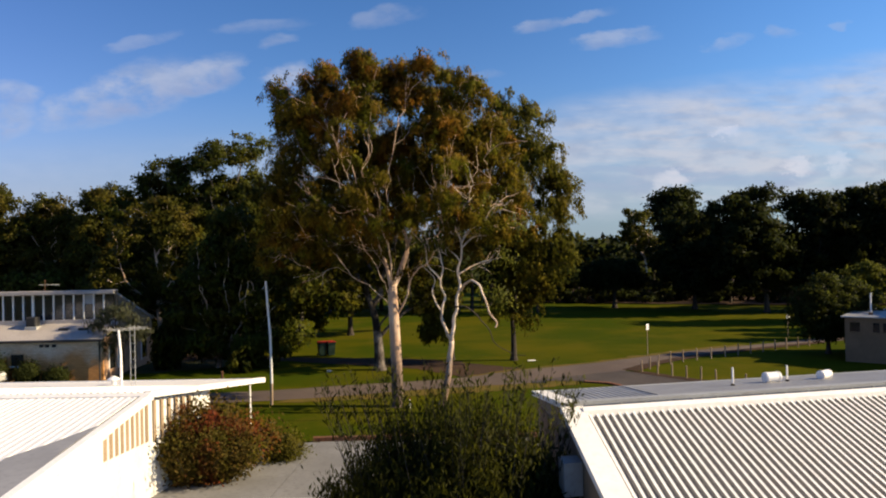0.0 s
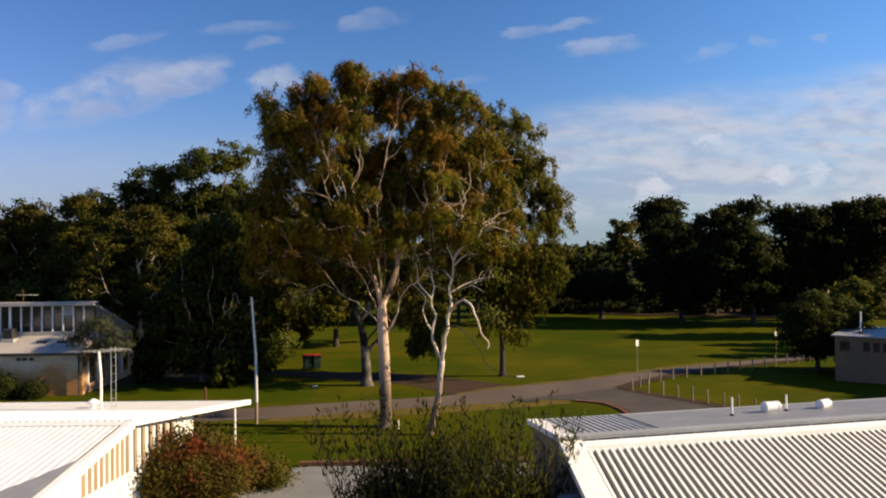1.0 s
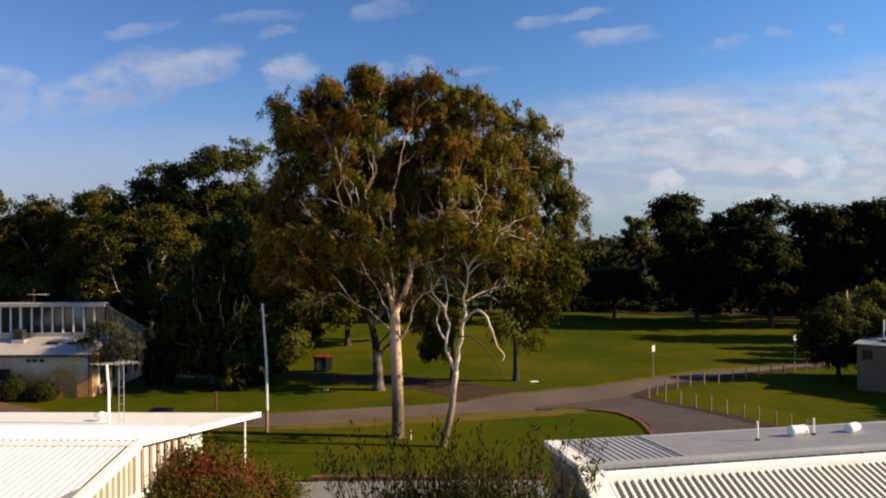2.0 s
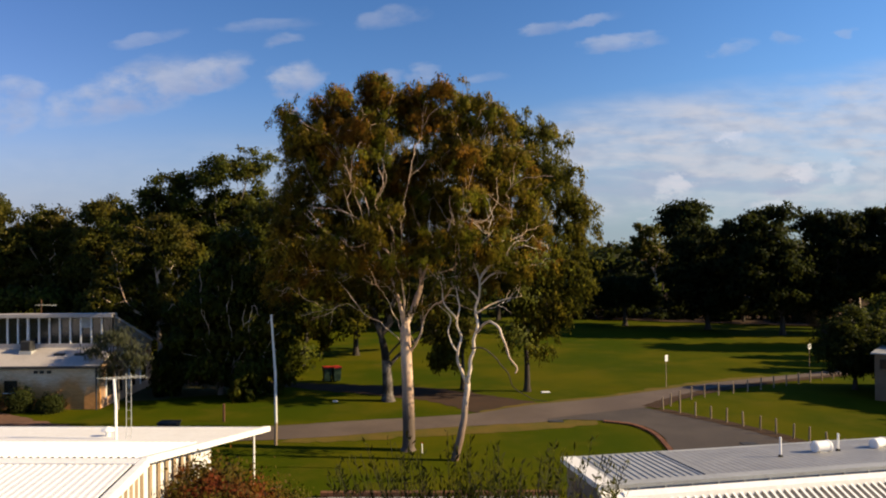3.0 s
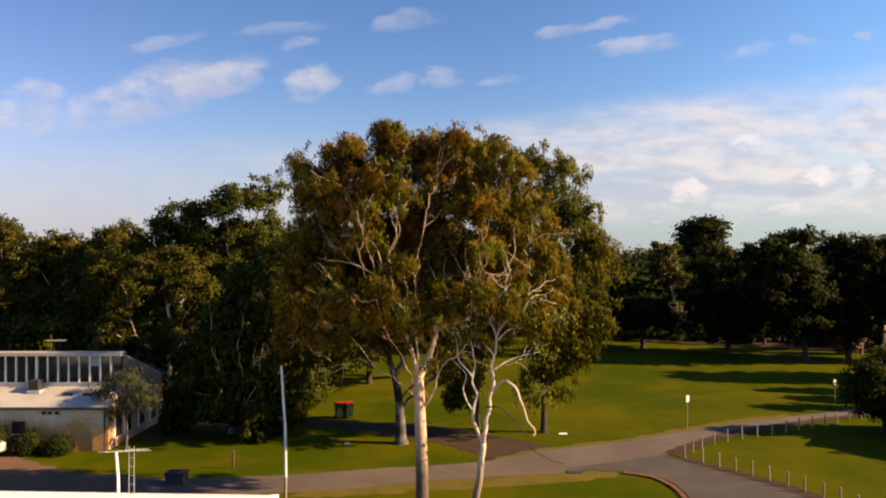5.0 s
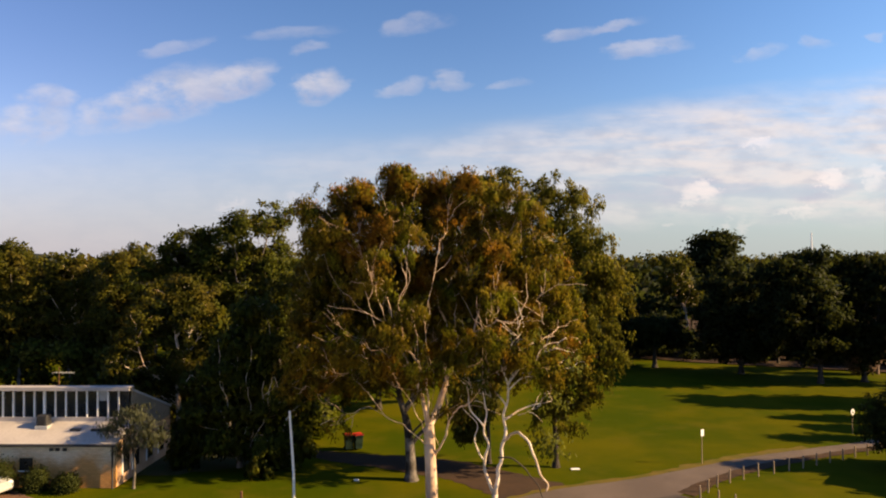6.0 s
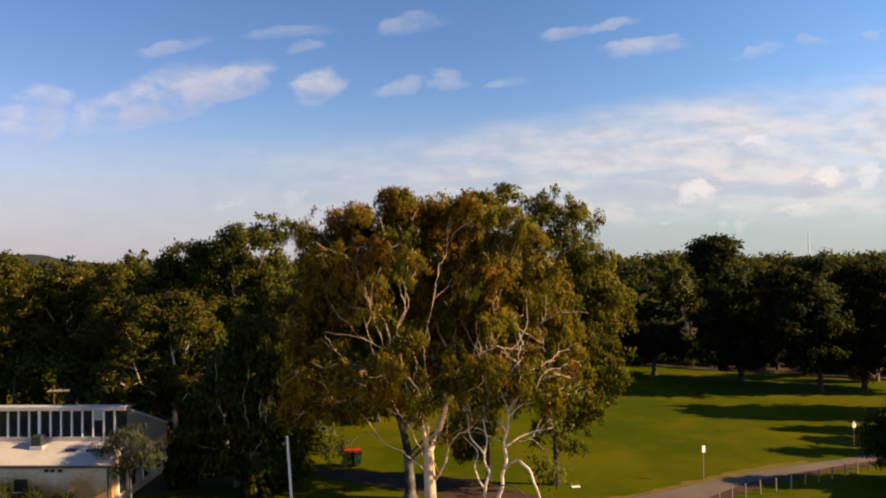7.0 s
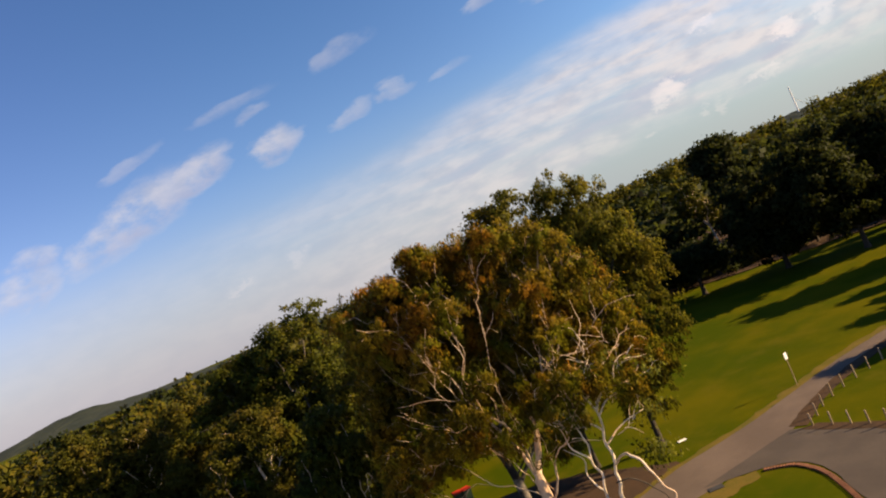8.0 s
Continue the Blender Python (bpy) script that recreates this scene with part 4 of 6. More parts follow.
# ---- the brick building with clerestory windows, beyond the road on the left ----
brick_hall = thing("brick_hall", (0, 0, 0), "orange brick hall with a row of clerestory windows", "building")
X0, X1, Y0, Y1, XC = -40.0, -17.7, 41.65, 43.5, -17.6
part("front_wall", boxed((X0, Y0 + 0.11, 0), (X1, Y0 + 0.35, 2.25), 0), STAINED, brick_hall, "orange brick front wall with stained base")
part("side_wall", boxed((X1 - 0.24, Y0 + 0.35, 0), (X1, 49.0, 2.35), 0), BRICK, brick_hall, "brick side wall")
part("lean_roof", quad_slab([(X0, Y0 - 0.25, 2.36), (X1 + 0.2, Y0 - 0.25, 2.36), (X1 + 0.2, Y1, 3.08), (X0, Y1, 3.08)], 0.09), HALL_STEEL, brick_hall, "dull off-white steel lean-to roof")
part("gutter", boxed((X0, Y0 - 0.36, 2.22), (X1 + 0.22, Y0 - 0.24, 2.34), 0.01), DARK_VOID, brick_hall, "dark gutter along the eave")
part("downpipe", tube([(X1 - 0.08, Y0 - 0.02, 2.2), (X1 - 0.08, Y0 - 0.02, 0)], 0.045, 8), DARK_VOID, brick_hall)
part("sill_band", boxed((X0, Y1 - 0.05, 3.0), (XC, Y1 + 0.2, 3.28), 0.01), HALL_STEEL, brick_hall)
part("head_band", boxed((X0, Y1 - 0.35, 4.74), (XC, Y1 + 0.25, 4.95), 0.015), HALL_STEEL, brick_hall, "white fascia over the windows")
part("main_roof", quad_slab([(X0, Y1 - 0.3, 4.95), (XC, Y1 - 0.3, 4.95), (XC, 49.0, 2.9), (X0, 49.0, 2.9)], 0.12), PALE_STEEL, brick_hall)
gable = bmesh.new()
gv = [gable.verts.new((XC - 0.15, y, z)) for y, z in ((Y1 + 0.2, 2.3), (Y1 + 0.2, 4.78), (48.8, 2.8), (48.8, 2.3))]
gw = [gable.verts.new((XC - 0.03, v.co.y, v.co.z)) for v in gv]
gable.faces.new(gv[::-1]), gable.faces.new(gw)
for i in range(4):
    gable.faces.new((gv[i], gv[(i + 1) % 4], gw[(i + 1) % 4], gw[i]))
part("gable_end", gable, GREY_WALL, brick_hall, "grey sheet gable end")
n_pane = 36
for i in range(n_pane):
    x1 = XC - 0.18 - i * 0.577
    win = part("window", boxed((x1 - 0.54, Y1 + 0.10, 3.28), (x1 - 0.02, Y1 + 0.16, 4.74), 0), DARK_GLASS, brick_hall, "dark clerestory pane")
    part("mullion", boxed((x1 - (0.64 if i % 8 == 7 else 0.59), Y1 - 0.02, 3.26), (x1 - 0.53, Y1 + 0.10, 4.75), 0.006), WHITE_STEEL, brick_hall)
    if i == 2:
        part("blind", boxed((x1 - 0.54, Y1 + 0.085, 4.15), (x1 - 0.02, Y1 + 0.10, 4.73), 0), PALE_STEEL, brick_hall, "half-drawn pale blind")
low_win = part("window", boxed((-22.65, Y0 + 0.02, 0.92), (-22.0, Y0 + 0.12, 1.55), 0), DARK_GLASS, brick_hall, "small dark window")
part("frame", boxed((-22.71, Y0 + 0.0, 0.86), (-21.94, Y0 + 0.06, 0.92), 0.004), WHITE_STEEL, low_win)
for x in (-20.3, -20.68, -21.0):
    part("wall_vent", boxed((x - 0.09, Y0 + 0.0, 1.92), (x + 0.09, Y0 + 0.1, 2.06), 0.005), DARK_VOID, brick_hall)
for x in (-19.1, -20.2):
    part("roof_hatch", boxed((x - 0.26, Y0 + 0.85, 2.70), (x + 0.26, Y0 + 1.08, 2.86), 0.01, ), DARK_VOID, brick_hall)
for y in (42.6, 43.8, 45.6, 47.2):
    part("side_window", boxed((X1 - 0.01, y, 0.5), (X1 + 0.03, y + 0.8, 1.9), 0.004), DARK_GLASS, brick_hall)
    part("side_frame", boxed((X1 - 0.01, y - 0.09, 0.4), (X1 + 0.05, y, 2.0), 0.004), WHITE_STEEL, brick_hall)
aircon = thing("roof_cooler", (-22.1, 42.95, 2.90), "small dark cooler box on the lean-to roof", "cooler")
part("case", boxed((-0.28, -0.25, 0.06), (0.28, 0.25, 0.62), 0.03), DARK_VOID, aircon)
part("base", boxed((-0.34, -0.3, -0.12), (0.34, 0.3, 0.08), 0.01), PALE_STEEL, aircon)
part("grille", boxed((-0.22, -0.27, 0.14), (0.22, -0.245, 0.54), 0.004), RUBBER, aircon)
hall_aerial = thing("hall_aerial", (-23.3, 46.6, 3.78), "thin television aerial on the hall roof", "aerial")
part("mast", tube([(0, 0, -0.1), (0, 0, 1.75)], 0.022, 8), RUST, hall_aerial)
part("boom", tube([(-0.3, 0, 1.45), (0.9, 0, 1.4)], 0.014, 6), PALE_STEEL, hall_aerial)
for i in range(6):
    part("element", tube([(-0.25 + i * 0.2, -0.3, 1.44), (-0.25 + i * 0.2, 0.3, 1.44)], 0.009, 5), PALE_STEEL, hall_aerial)

# ---- the small building, right, beyond the side road ----
hut = thing("small_white_building", (23.95, 42.3, 0), "small brown-rendered building with high louvre windows", "building", turn=-38)
part("front_wall", boxed((0, 0, 0), (12, 0.25, 2.5), 0), HUT_WALL, hut, "brown rendered wall")
part("end_wall", boxed((0, 0.25, 0), (0.25, 6, 2.5), 0), HUT_WALL, hut)
part("roof", boxed((-0.18, -0.18, 2.5), (12.2, 6.2, 2.58), 0.02), PALE_STEEL, hut, "flat grey roof slab")
for u0, u1 in ((0.25, 0.75), *((1.40 + i * 0.48, 1.71 + i * 0.48) for i in range(9))):
    w = part("window", boxed((u0, -0.03, 1.72), (u1, 0.02, 2.24), 0.004), DARK_GLASS, hut)
    part("sill", boxed((u0 - 0.04, -0.06, 1.67), (u1 + 0.04, 0.0, 1.72), 0.004), HUT_WALL, w)
flue = thing("flue_pipe", (25.7, 42.7, 2.575), "tall white flue pipe on the flat roof", "pipe")
part("pipe", tube([(0, 0, 0), (0, 0, 1.25)], 0.045, 10), WHITE_STEEL, flue)
part("collar", tube([(0, 0, 0), (0, 0, 0.12), (0, 0, 0.14)], [0.13, 0.11, 0.07], 12), RUST, flue)


# ---- things on the lawns ----
def wheelie_bin(at, turn):
    ob = thing("wheelie_bin", at, "dark green wheeled rubbish bin with a red lid", "bin", turn=turn)
    ob.scale = (0.86, 0.86, 0.9)
    bm = bmesh.new()
    lo = [bm.verts.new(p) for p in ((-0.25, -0.28, 0.08), (0.25, -0.28, 0.08), (0.25, 0.24, 0.08), (-0.25, 0.24, 0.08))]
    hi = [bm.verts.new(p) for p in ((-0.30, -0.36, 1.0), (0.30, -0.36, 1.0), (0.30, 0.34, 1.0), (-0.30, 0.34, 1.0))]
    bm.faces.new(lo[::-1]), bm.faces.new(hi)
    for i in range(4):
        bm.faces.new((lo[i], lo[(i + 1) % 4], hi[(i + 1) % 4], hi[i]))
    bmesh.ops.bevel(bm, geom=list(bm.edges), offset=0.03, segments=2, affect="EDGES")
    part("body", bm, BIN_GREEN, ob)
    part("rim", boxed((-0.33, -0.39, 0.95), (0.33, 0.37, 1.0), 0.015), BIN_GREEN, ob)
    bm = bmesh.new()
    box(bm, (-0.34, -0.41, 1.0), (0.34, 0.38, 1.09), 0.04)
    part("lid", bm, BIN_RED, ob, "red plastic lid")
    part("handle", tube([(-0.24, 0.42, 1.0), (0.24, 0.42, 1.0)], 0.018, 8), BIN_GREEN, ob)
    for x in (-0.29, 0.29):
        w = part("wheel", tube([(x - 0.03, 0.26, 0.1), (x + 0.03, 0.26, 0.1)], 0.1, 16), RUBBER, ob)
        part("hub", tube([(x - 0.035, 0.26, 0.1), (x + 0.035, 0.26, 0.1)], 0.045, 10), PALE_STEEL, w)
    return ob


wheelie_bin((-6.78, 49.5, 0.012), 20)
wheelie_bin((-6.22, 49.6, 0.012), 27.0)


def park_sign(at, w, h, top, label, shape="square", turn=30.0):
    ob = thing("park_sign", at, label, "sign", "small signs on the lawn", turn=turn)
    part("post", tube([(0, 0.03, -0.05), (0, 0.03, top)], 0.024, 8), TIMBER, ob)
    if shape == "round":
        board = part("board", tube([(0, -0.012, top - h / 2), (0, 0.004, top - h / 2)], w / 2, 24), SIGN_WHITE, ob, "round white sign plate")
    else:
        board = part("board", boxed((-w / 2, -0.012, top - h), (w / 2, 0.004, top), 0.003), SIGN_WHITE, ob, "white rectangular sign plate")
    return board


park_sign((13.93, 46.5, 0), 0.23, 0.38, 1.96, "white rectangular sign on a thin post")
b2 = park_sign((26.3, 53.9, 0), 0.40, 0.55, 1.72, "white rounded sign with a dark bar on post", "round")
part("bar", boxed((-0.035, -0.018, 1.34), (0.035, -0.012, 1.56), 0.001), SIGN_INK, b2)

pole = thing("power_pole", (-6.68, 34.0, 0), "slim pale leaning pole with a small crossarm", "pole")
part("shaft", tube([(0, 0, -0.1), (0.02, 0, 0.95), (0.0, 0, 3.0), (-0.16, 0, 5.55)], [0.062, 0.060, 0.054, 0.048], 12), POLE_GREY, pole, "pale weathered pole shaft")
part("base_sleeve", tube([(0, 0, 0), (0.02, 0, 0.95)], [0.066, 0.064], 12), TIMBER, pole, "brown base sleeve")
part("bracket", tube([(-0.15, 0, 5.4), (-0.30, -0.05, 5.2)], 0.02, 6), PALE_STEEL, pole)

crate = thing("dark_bin", (-12.0, 36.2, 0.014), "low dark steel bin beside the road", "bin")
part("body", boxed((-0.42, -0.3, 0), (0.42, 0.3, 0.5), 0.03), DARK_VOID, crate)
part("rim", boxed((-0.46, -0.34, 0.46), (0.46, 0.34, 0.54), 0.02), RUBBER, crate)
stub = thing("marker_post", (-10.2, 38.6, 0), "short rusty red marker post in the grass", "post")
part("post", boxed((-0.05, -0.04, -0.05), (0.05, 0.04, 0.85), 0.01), RUST, stub)
slab = thing("flat_stone", (6.5, 45.3, 0.0), "small pale flat stone lying on the grass", "stone")
part("stone", boxed((-0.26, -0.12, 0), (0.26, 0.12, 0.06), 0.03, pose(0, 0, 0, 0, 0, 8)), WHITE_WALL, slab)
tap = thing("garden_tap", (-0.42, 32.5, 0), "short white standpipe tap beside the trunk", "tap")
part("riser", tube([(0, 0, -0.05), (0, 0, 0.38)], 0.022, 8), WHITE_STEEL, tap)
part("spout", tube([(0, 0, 0.36), (0, -0.09, 0.36), (0, -0.11, 0.31)], 0.016, 8), WHITE_STEEL, tap)
part("handle", tube([(-0.05, 0, 0.41), (0.05, 0, 0.41)], 0.012, 6), BIN_RED, tap)
pebble = thing("flat_stone", (-5.4, 43.1, 0.0), "small pale stone in the shaded grass", "stone")
part("stone", boxed((-0.14, -0.1, 0), (0.14, 0.1, 0.08), 0.03), WHITE_WALL, pebble)
slab3 = thing("drain_cover", (13.3, 33.4, 0.022), "dark steel drain cover in the side road", "drain cover")
part("plate", boxed((-0.33, -0.2, 0), (0.33, 0.2, 0.02), 0.005), DARK_VOID, slab3)
slab2 = thing("drain_cover", (5.9, 37.9, 0.02), "dark steel drain cover in the road", "drain cover")
part("plate", boxed((-0.35, -0.22, 0), (0.35, 0.22, 0.02), 0.005), DARK_VOID, slab2)


def saloon_car(at, turn):
    """A parked saloon: rounded body shell with cabin, glass, lamps, bumper and wheels."""
    ob = thing("parked_car", at, "silver saloon car parked on the red dirt", "car", turn=turn)
    side = [(-2.1, 0.32), (-2.15, 0.62), (-2.0, 0.86), (-1.35, 0.92), (-0.75, 1.36), (0.35, 1.40), (1.0, 0.98), (1.75, 0.86), (2.08, 0.70), (2.14, 0.45), (2.05, 0.28)]
    bm = bmesh.new()
    rows = []
    for y, k in ((-0.84, 0.93), (-0.72, 1.0), (0.0, 1.03), (0.72, 1.0), (0.84, 0.93)):
        rows.append([bm.verts.new((x * (0.985 if abs(y) > 0.8 else 1.0), y * (0.80 if z > 1.0 else 1.0), 0.3 + (z - 0.3) * k)) for x, z in side])
    for a, b in zip(rows, rows[1:]):
        for i in range(len(side)):
            n = (i + 1) % len(side)
            bm.faces.new((a[i], a[n], b[n], b[i]))
    bm.faces.new(rows[0]), bm.faces.new(rows[-1][::-1])
    bmesh.ops.recalc_face_normals(bm, faces=bm.faces)
    body = part("body", bm, CAR_PAINT, ob, "silver painted body")
    glass = bmesh.new()
    for pts in (((0.42, 1.34), (0.96, 1.02)), ((-1.30, 0.97), (-0.80, 1.33))):
        v = [glass.verts.new((pts[0][0] + 0.03, s * 0.56, pts[0][1] + 0.03)) for s in (-1, 1)] + [glass.verts.new((pts[1][0] + 0.03, s * 0.62, pts[1][1] + 0.03)) for s in (1, -1)]
        glass.faces.new(v)
    for s in (-1, 1):
        glass.faces.new([glass.verts.new(p) for p in ((-1.1, s * 0.77, 1.0), (0.8, s * 0.77, 1.0), (0.35, s * 0.70, 1.3), (-0.7, s * 0.70, 1.3))])
    part("windows", glass, DARK_GLASS, ob, "dark tinted glass")
    part("bumper", boxed((2.02, -0.78, 0.30), (2.20, 0.78, 0.48), 0.05), CAR_PAINT, ob)
    for s in (-1, 1):
        part("headlight", boxed((2.0, s * 0.62 - 0.16, 0.56), (2.13, s * 0.62 + 0.16, 0.72), 0.04), SIGN_WHITE, ob, "clear headlight")
        for x in (-1.3, 1.35):
            wheel = part("wheel", tube([(x, s * 0.66, 0.31), (x, s * 0.86, 0.31)], [0.31, 0.31], 18), RUBBER, ob)
            part("hub", tube([(x, s * 0.84, 0.31), (x, s * 0.875, 0.31)], [0.19, 0.17], 14), PALE_STEEL, wheel)
    return ob


saloon_car((-24.6, 40.4, 0.02), -12)

# ---- trees ----
GUM_TOP = [(-4.6, -1.0, 14.1, 0.75, 0.9, 0.28, 3), (-3.8, 0.2, 14.8, 0.55, 0.7, 0.25, 2), (-2.5, -1.0, 14.9, 0.75, 0.9, 0.28, 3),
    (-1.3, -0.6, 15.4, 0.85, 0.9, 0.30, 4), (-0.5, 0.4, 15.1, 0.5, 0.8, 0.25, 2), (0.4, -0.6, 15.0, 0.4, 0.6, 0.3, 1.6),
    (1.6, -0.9, 15.2, 0.7, 0.8, 0.3, 3.5), (2.4, -0.4, 14.8, 0.8, 0.9, 0.35, 4), (3.5, -0.6, 14.3, 0.6, 0.7, 0.22, 2), (4.1, -0.3, 13.9, 0.45, 0.6, 0.2, 1)]
GUM_HEART = [(-1.5, -1.3, 13.0, 1.2, 1.2, 1.0, 11), (-1.2, 1.0, 13.5, 1.6, 1.6, 0.9, 8), (-3.7, -0.8, 12.8, 1.2, 1.4, 0.7, 8),
    (-4.2, 0.6, 11.2, 1.2, 1.6, 1.3, 10), (-3.2, 1.8, 11.8, 1.5, 1.5, 1.4, 7), (2.3, -0.2, 12.1, 1.4, 1.3, 1.2, 12),
    (1.8, 1.2, 12.9, 1.4, 1.6, 0.9, 7), (4.0, 0.3, 11.2, 0.9, 1.3, 1.0, 8), (3.6, 1.7, 11.6, 1.2, 1.4, 1.2, 6),
    (1.1, 0.2, 10.3, 1.3, 1.0, 1.0, 9), (0.2, 1.5, 11.6, 1.6, 1.6, 1.4, 9), (-4.2, 0.2, 9.3, 1.3, 1.4, 1.1, 9),
    (-2.4, 1.3, 9.9, 1.8, 1.4, 1.4, 10), (-1.0, 0.6, 11.2, 1.5, 1.0, 1.0, 8), (0.6, 1.8, 9.8, 1.8, 1.3, 1.3, 8), (3.6, 0.5, 9.6, 1.2, 1.1, 1.1, 9),
    (5.0, 0.8, 9.5, 1.1, 1.3, 1.3, 8), (2.6, 1.8, 9.6, 1.4, 1.4, 1.2, 6)]
GUM_HEART += [(-3.2, 1.3, 13.6, 1.2, 1.0, 0.6, 5), (-4.5, 0.8, 13.5, 0.8, 0.9, 0.4, 3), (0.9, 1.5, 14.2, 1.0, 1.0, 0.5, 4), (0.3, 0.3, 14.3, 0.9, 1.0, 0.5, 5), (0.4, -0.2, 13.4, 1.0, 1.0, 0.7, 5), (-2.7, 0.3, 13.9, 1.3, 1.3, 0.5, 6), (-1.1, 0.2, 14.4, 1.1, 1.2, 0.5, 7), (1.4, 0.5, 13.8, 1.0, 1.2, 0.6, 5), (2.8, 0.4, 13.3, 1.0, 1.2, 0.5, 4),
    (-4.4, 0.5, 12.6, 1.0, 1.3, 0.8, 6), (5.0, 0.6, 10.8, 0.9, 1.2, 1.0, 6), (-4.9, 0.4, 9.6, 0.9, 1.3, 1.4, 7), (-2.9, -0.9, 12.0, 1.0, 0.8, 0.7, 5), (2.4, 0.9, 10.7, 1.1, 0.9, 0.8, 6), (-3.2, -0.7, 8.3, 1.0, 0.7, 0.6, 5), (3.4, -0.7, 8.9, 0.9, 0.7, 0.7, 5), (2.9, -0.9, 10.6, 0.8, 0.6, 0.7, 4), (-2.3, -1.1, 10.9, 0.9, 0.6, 0.5, 4), (1.0, -0.8, 8.8, 0.8, 0.5, 0.6, 3), (0.8, 1.6, 8.6, 1.1, 0.9, 0.8, 5), (-2.6, 1.6, 9.0, 1.3, 0.9, 0.8, 4), (4.4, 0.1, 12.3, 0.7, 1.0, 0.7, 4)]
GUM_SKIRT = [(-5.0, -0.3, 7.7, 1.0, 1.4, 0.8, 5), (5.5, 1.4, 8.0, 0.9, 1.2, 1.0, 5), (4.3, 0.4, 8.1, 0.8, 0.8, 0.6, 4), (-2.9, 1.2, 8.5, 1.4, 1.4, 0.8, 5),
    (1.5, 2.0, 7.8, 1.0, 1.0, 0.9, 3), (-3.6, 1.2, 7.0, 1.4, 1.3, 0.7, 5), (-5.1, 0.6, 6.6, 0.8, 1.1, 0.6, 2.5), (-2.0, 2.0, 6.9, 1.2, 1.2, 0.7, 3.5),
    (-0.5, 2.0, 8.8, 1.5, 1.3, 0.9, 5), (3.2, 2.0, 7.0, 1.1, 1.0, 0.8, 3.5),
    (-1.9, -2.1, 7.9, 0.9, 0.6, 0.5, 3), (1.0, -2.2, 8.2, 0.8, 0.6, 0.5, 2.5), (-3.6, -1.6, 7.3, 0.8, 0.6, 0.5, 2.5), (3.0, -1.9, 8.2, 0.8, 0.6, 0.5, 3), (-0.6, -2.0, 9.9, 0.8, 0.6, 0.5, 2.5),
    (-2.8, -2.7, 8.3, 0.8, 0.5, 0.45, 3), (-0.3, -2.9, 7.8, 0.8, 0.5, 0.45, 2.5), (2.2, -2.8, 8.9, 0.9, 0.5, 0.5, 3), (-4.6, -1.9, 8.4, 0.8, 0.6, 0.5, 3), (4.3, -1.7, 7.6, 0.8, 0.6, 0.5, 2.5), (-1.4, -2.8, 9.0, 0.8, 0.5, 0.4, 2.5)]
GUM_TOP = [(x, y, z - 0.35, *rest) for x, y, z, *rest in GUM_TOP]
GUM_LIMBS = []
# main limbs, bowing forward on the sunny side
GUM_LIMBS += [[(-.1, 0, 5), (-.1, -.5, 6.4), (-.45, -1.2, 7.8), (-.97, -1.6, 8.4), (-1.33, -1.8, 9.2), (-1.97, -1.9, 9.6), (-2.7, -1.7, 10.0), (-3.6, -1.2, 10.9), (-4.2, -.6, 12.4)],
              [(-.1, 0, 5), (.1, -.4, 6.5), (.05, -1.0, 7.6), (-.12, -1.5, 8.8), (-.16, -1.6, 9.6), (.16, -1.5, 10.9), (.34, -1.2, 12.2), (.7, -.8, 13.0), (.5, -.5, 14.6)],
              [(-.05, 0, 3.8), (.41, -.2, 4.5), (.75, -.5, 5.5), (1.1, -.7, 6.0), (1.55, -1.0, 6.3), (1.9, -1.3, 7.0), (2.0, -1.5, 8.3), (2.1, -1.6, 9.1), (2.4, -1.4, 9.9), (2.6, -1.0, 11), (3.0, -.6, 12.4)]]
# fans from the main limbs
GUM_LIMBS += [[(-1.33, -1.8, 9.2), (-1.38, -1.9, 9.8), (-1.55, -1.9, 10.4), (-2.0, -1.7, 10.9), (-2.4, -1.2, 11.9), (-2.9, -.6, 13.6)],
              [(-.97, -1.6, 8.4), (-1.0, -1.9, 9.5), (-1.08, -1.9, 10.3), (-.86, -1.8, 10.9), (-1.2, -1.2, 12.2), (-1.4, -.6, 14.2)],
              [(2.08, -1.6, 9.0), (2.5, -1.7, 9.4), (3.1, -1.6, 9.35), (3.7, -1.0, 10.1)],
              [(1.9, -1.3, 7.0), (2.4, -1.5, 7.5), (3.0, -1.6, 7.8), (3.8, -1.2, 8.4), (4.8, -.4, 8.9)]]
# inner and low side limbs
GUM_LIMBS += [[(-.1, 0, 4.6), (-.58, -.4, 5.8), (-1.08, -.8, 6.7), (-1.6, -1.0, 7.2), (-2.1, -1.1, 7.6), (-3.1, -.8, 8.5), (-4.3, -.3, 9.2)],
              [(-.05, 0, 4.3), (-.9, -.5, 5.2), (-1.76, -.9, 5.8), (-2.2, -1.0, 6.3), (-2.8, -1.1, 7.1), (-3.8, -.9, 7.5), (-4.6, -.6, 7.8)],
              [(-1.76, -.9, 5.8), (-2.4, -1.2, 6.1), (-3.1, -1.3, 5.9), (-3.7, -1.2, 6.2)],
              [(-.97, -1.6, 8.4), (-1.5, -1.9, 8.5), (-2.1, -2.0, 8.35), (-2.6, -1.9, 8.8), (-3.2, -1.6, 8.9)],
              [(-.1, 0, 5), (.4, .4, 6.2), (.75, .5, 7.4), (1.3, .5, 8.4), (1.3, .6, 9.8), (1.7, .6, 11.4), (2.2, .2, 13.4)],
              [(-.1, 0, 5), (-.5, .4, 6.6), (-1.2, .6, 8.0), (-1.7, .8, 9.6), (-2.9, .8, 11)]]
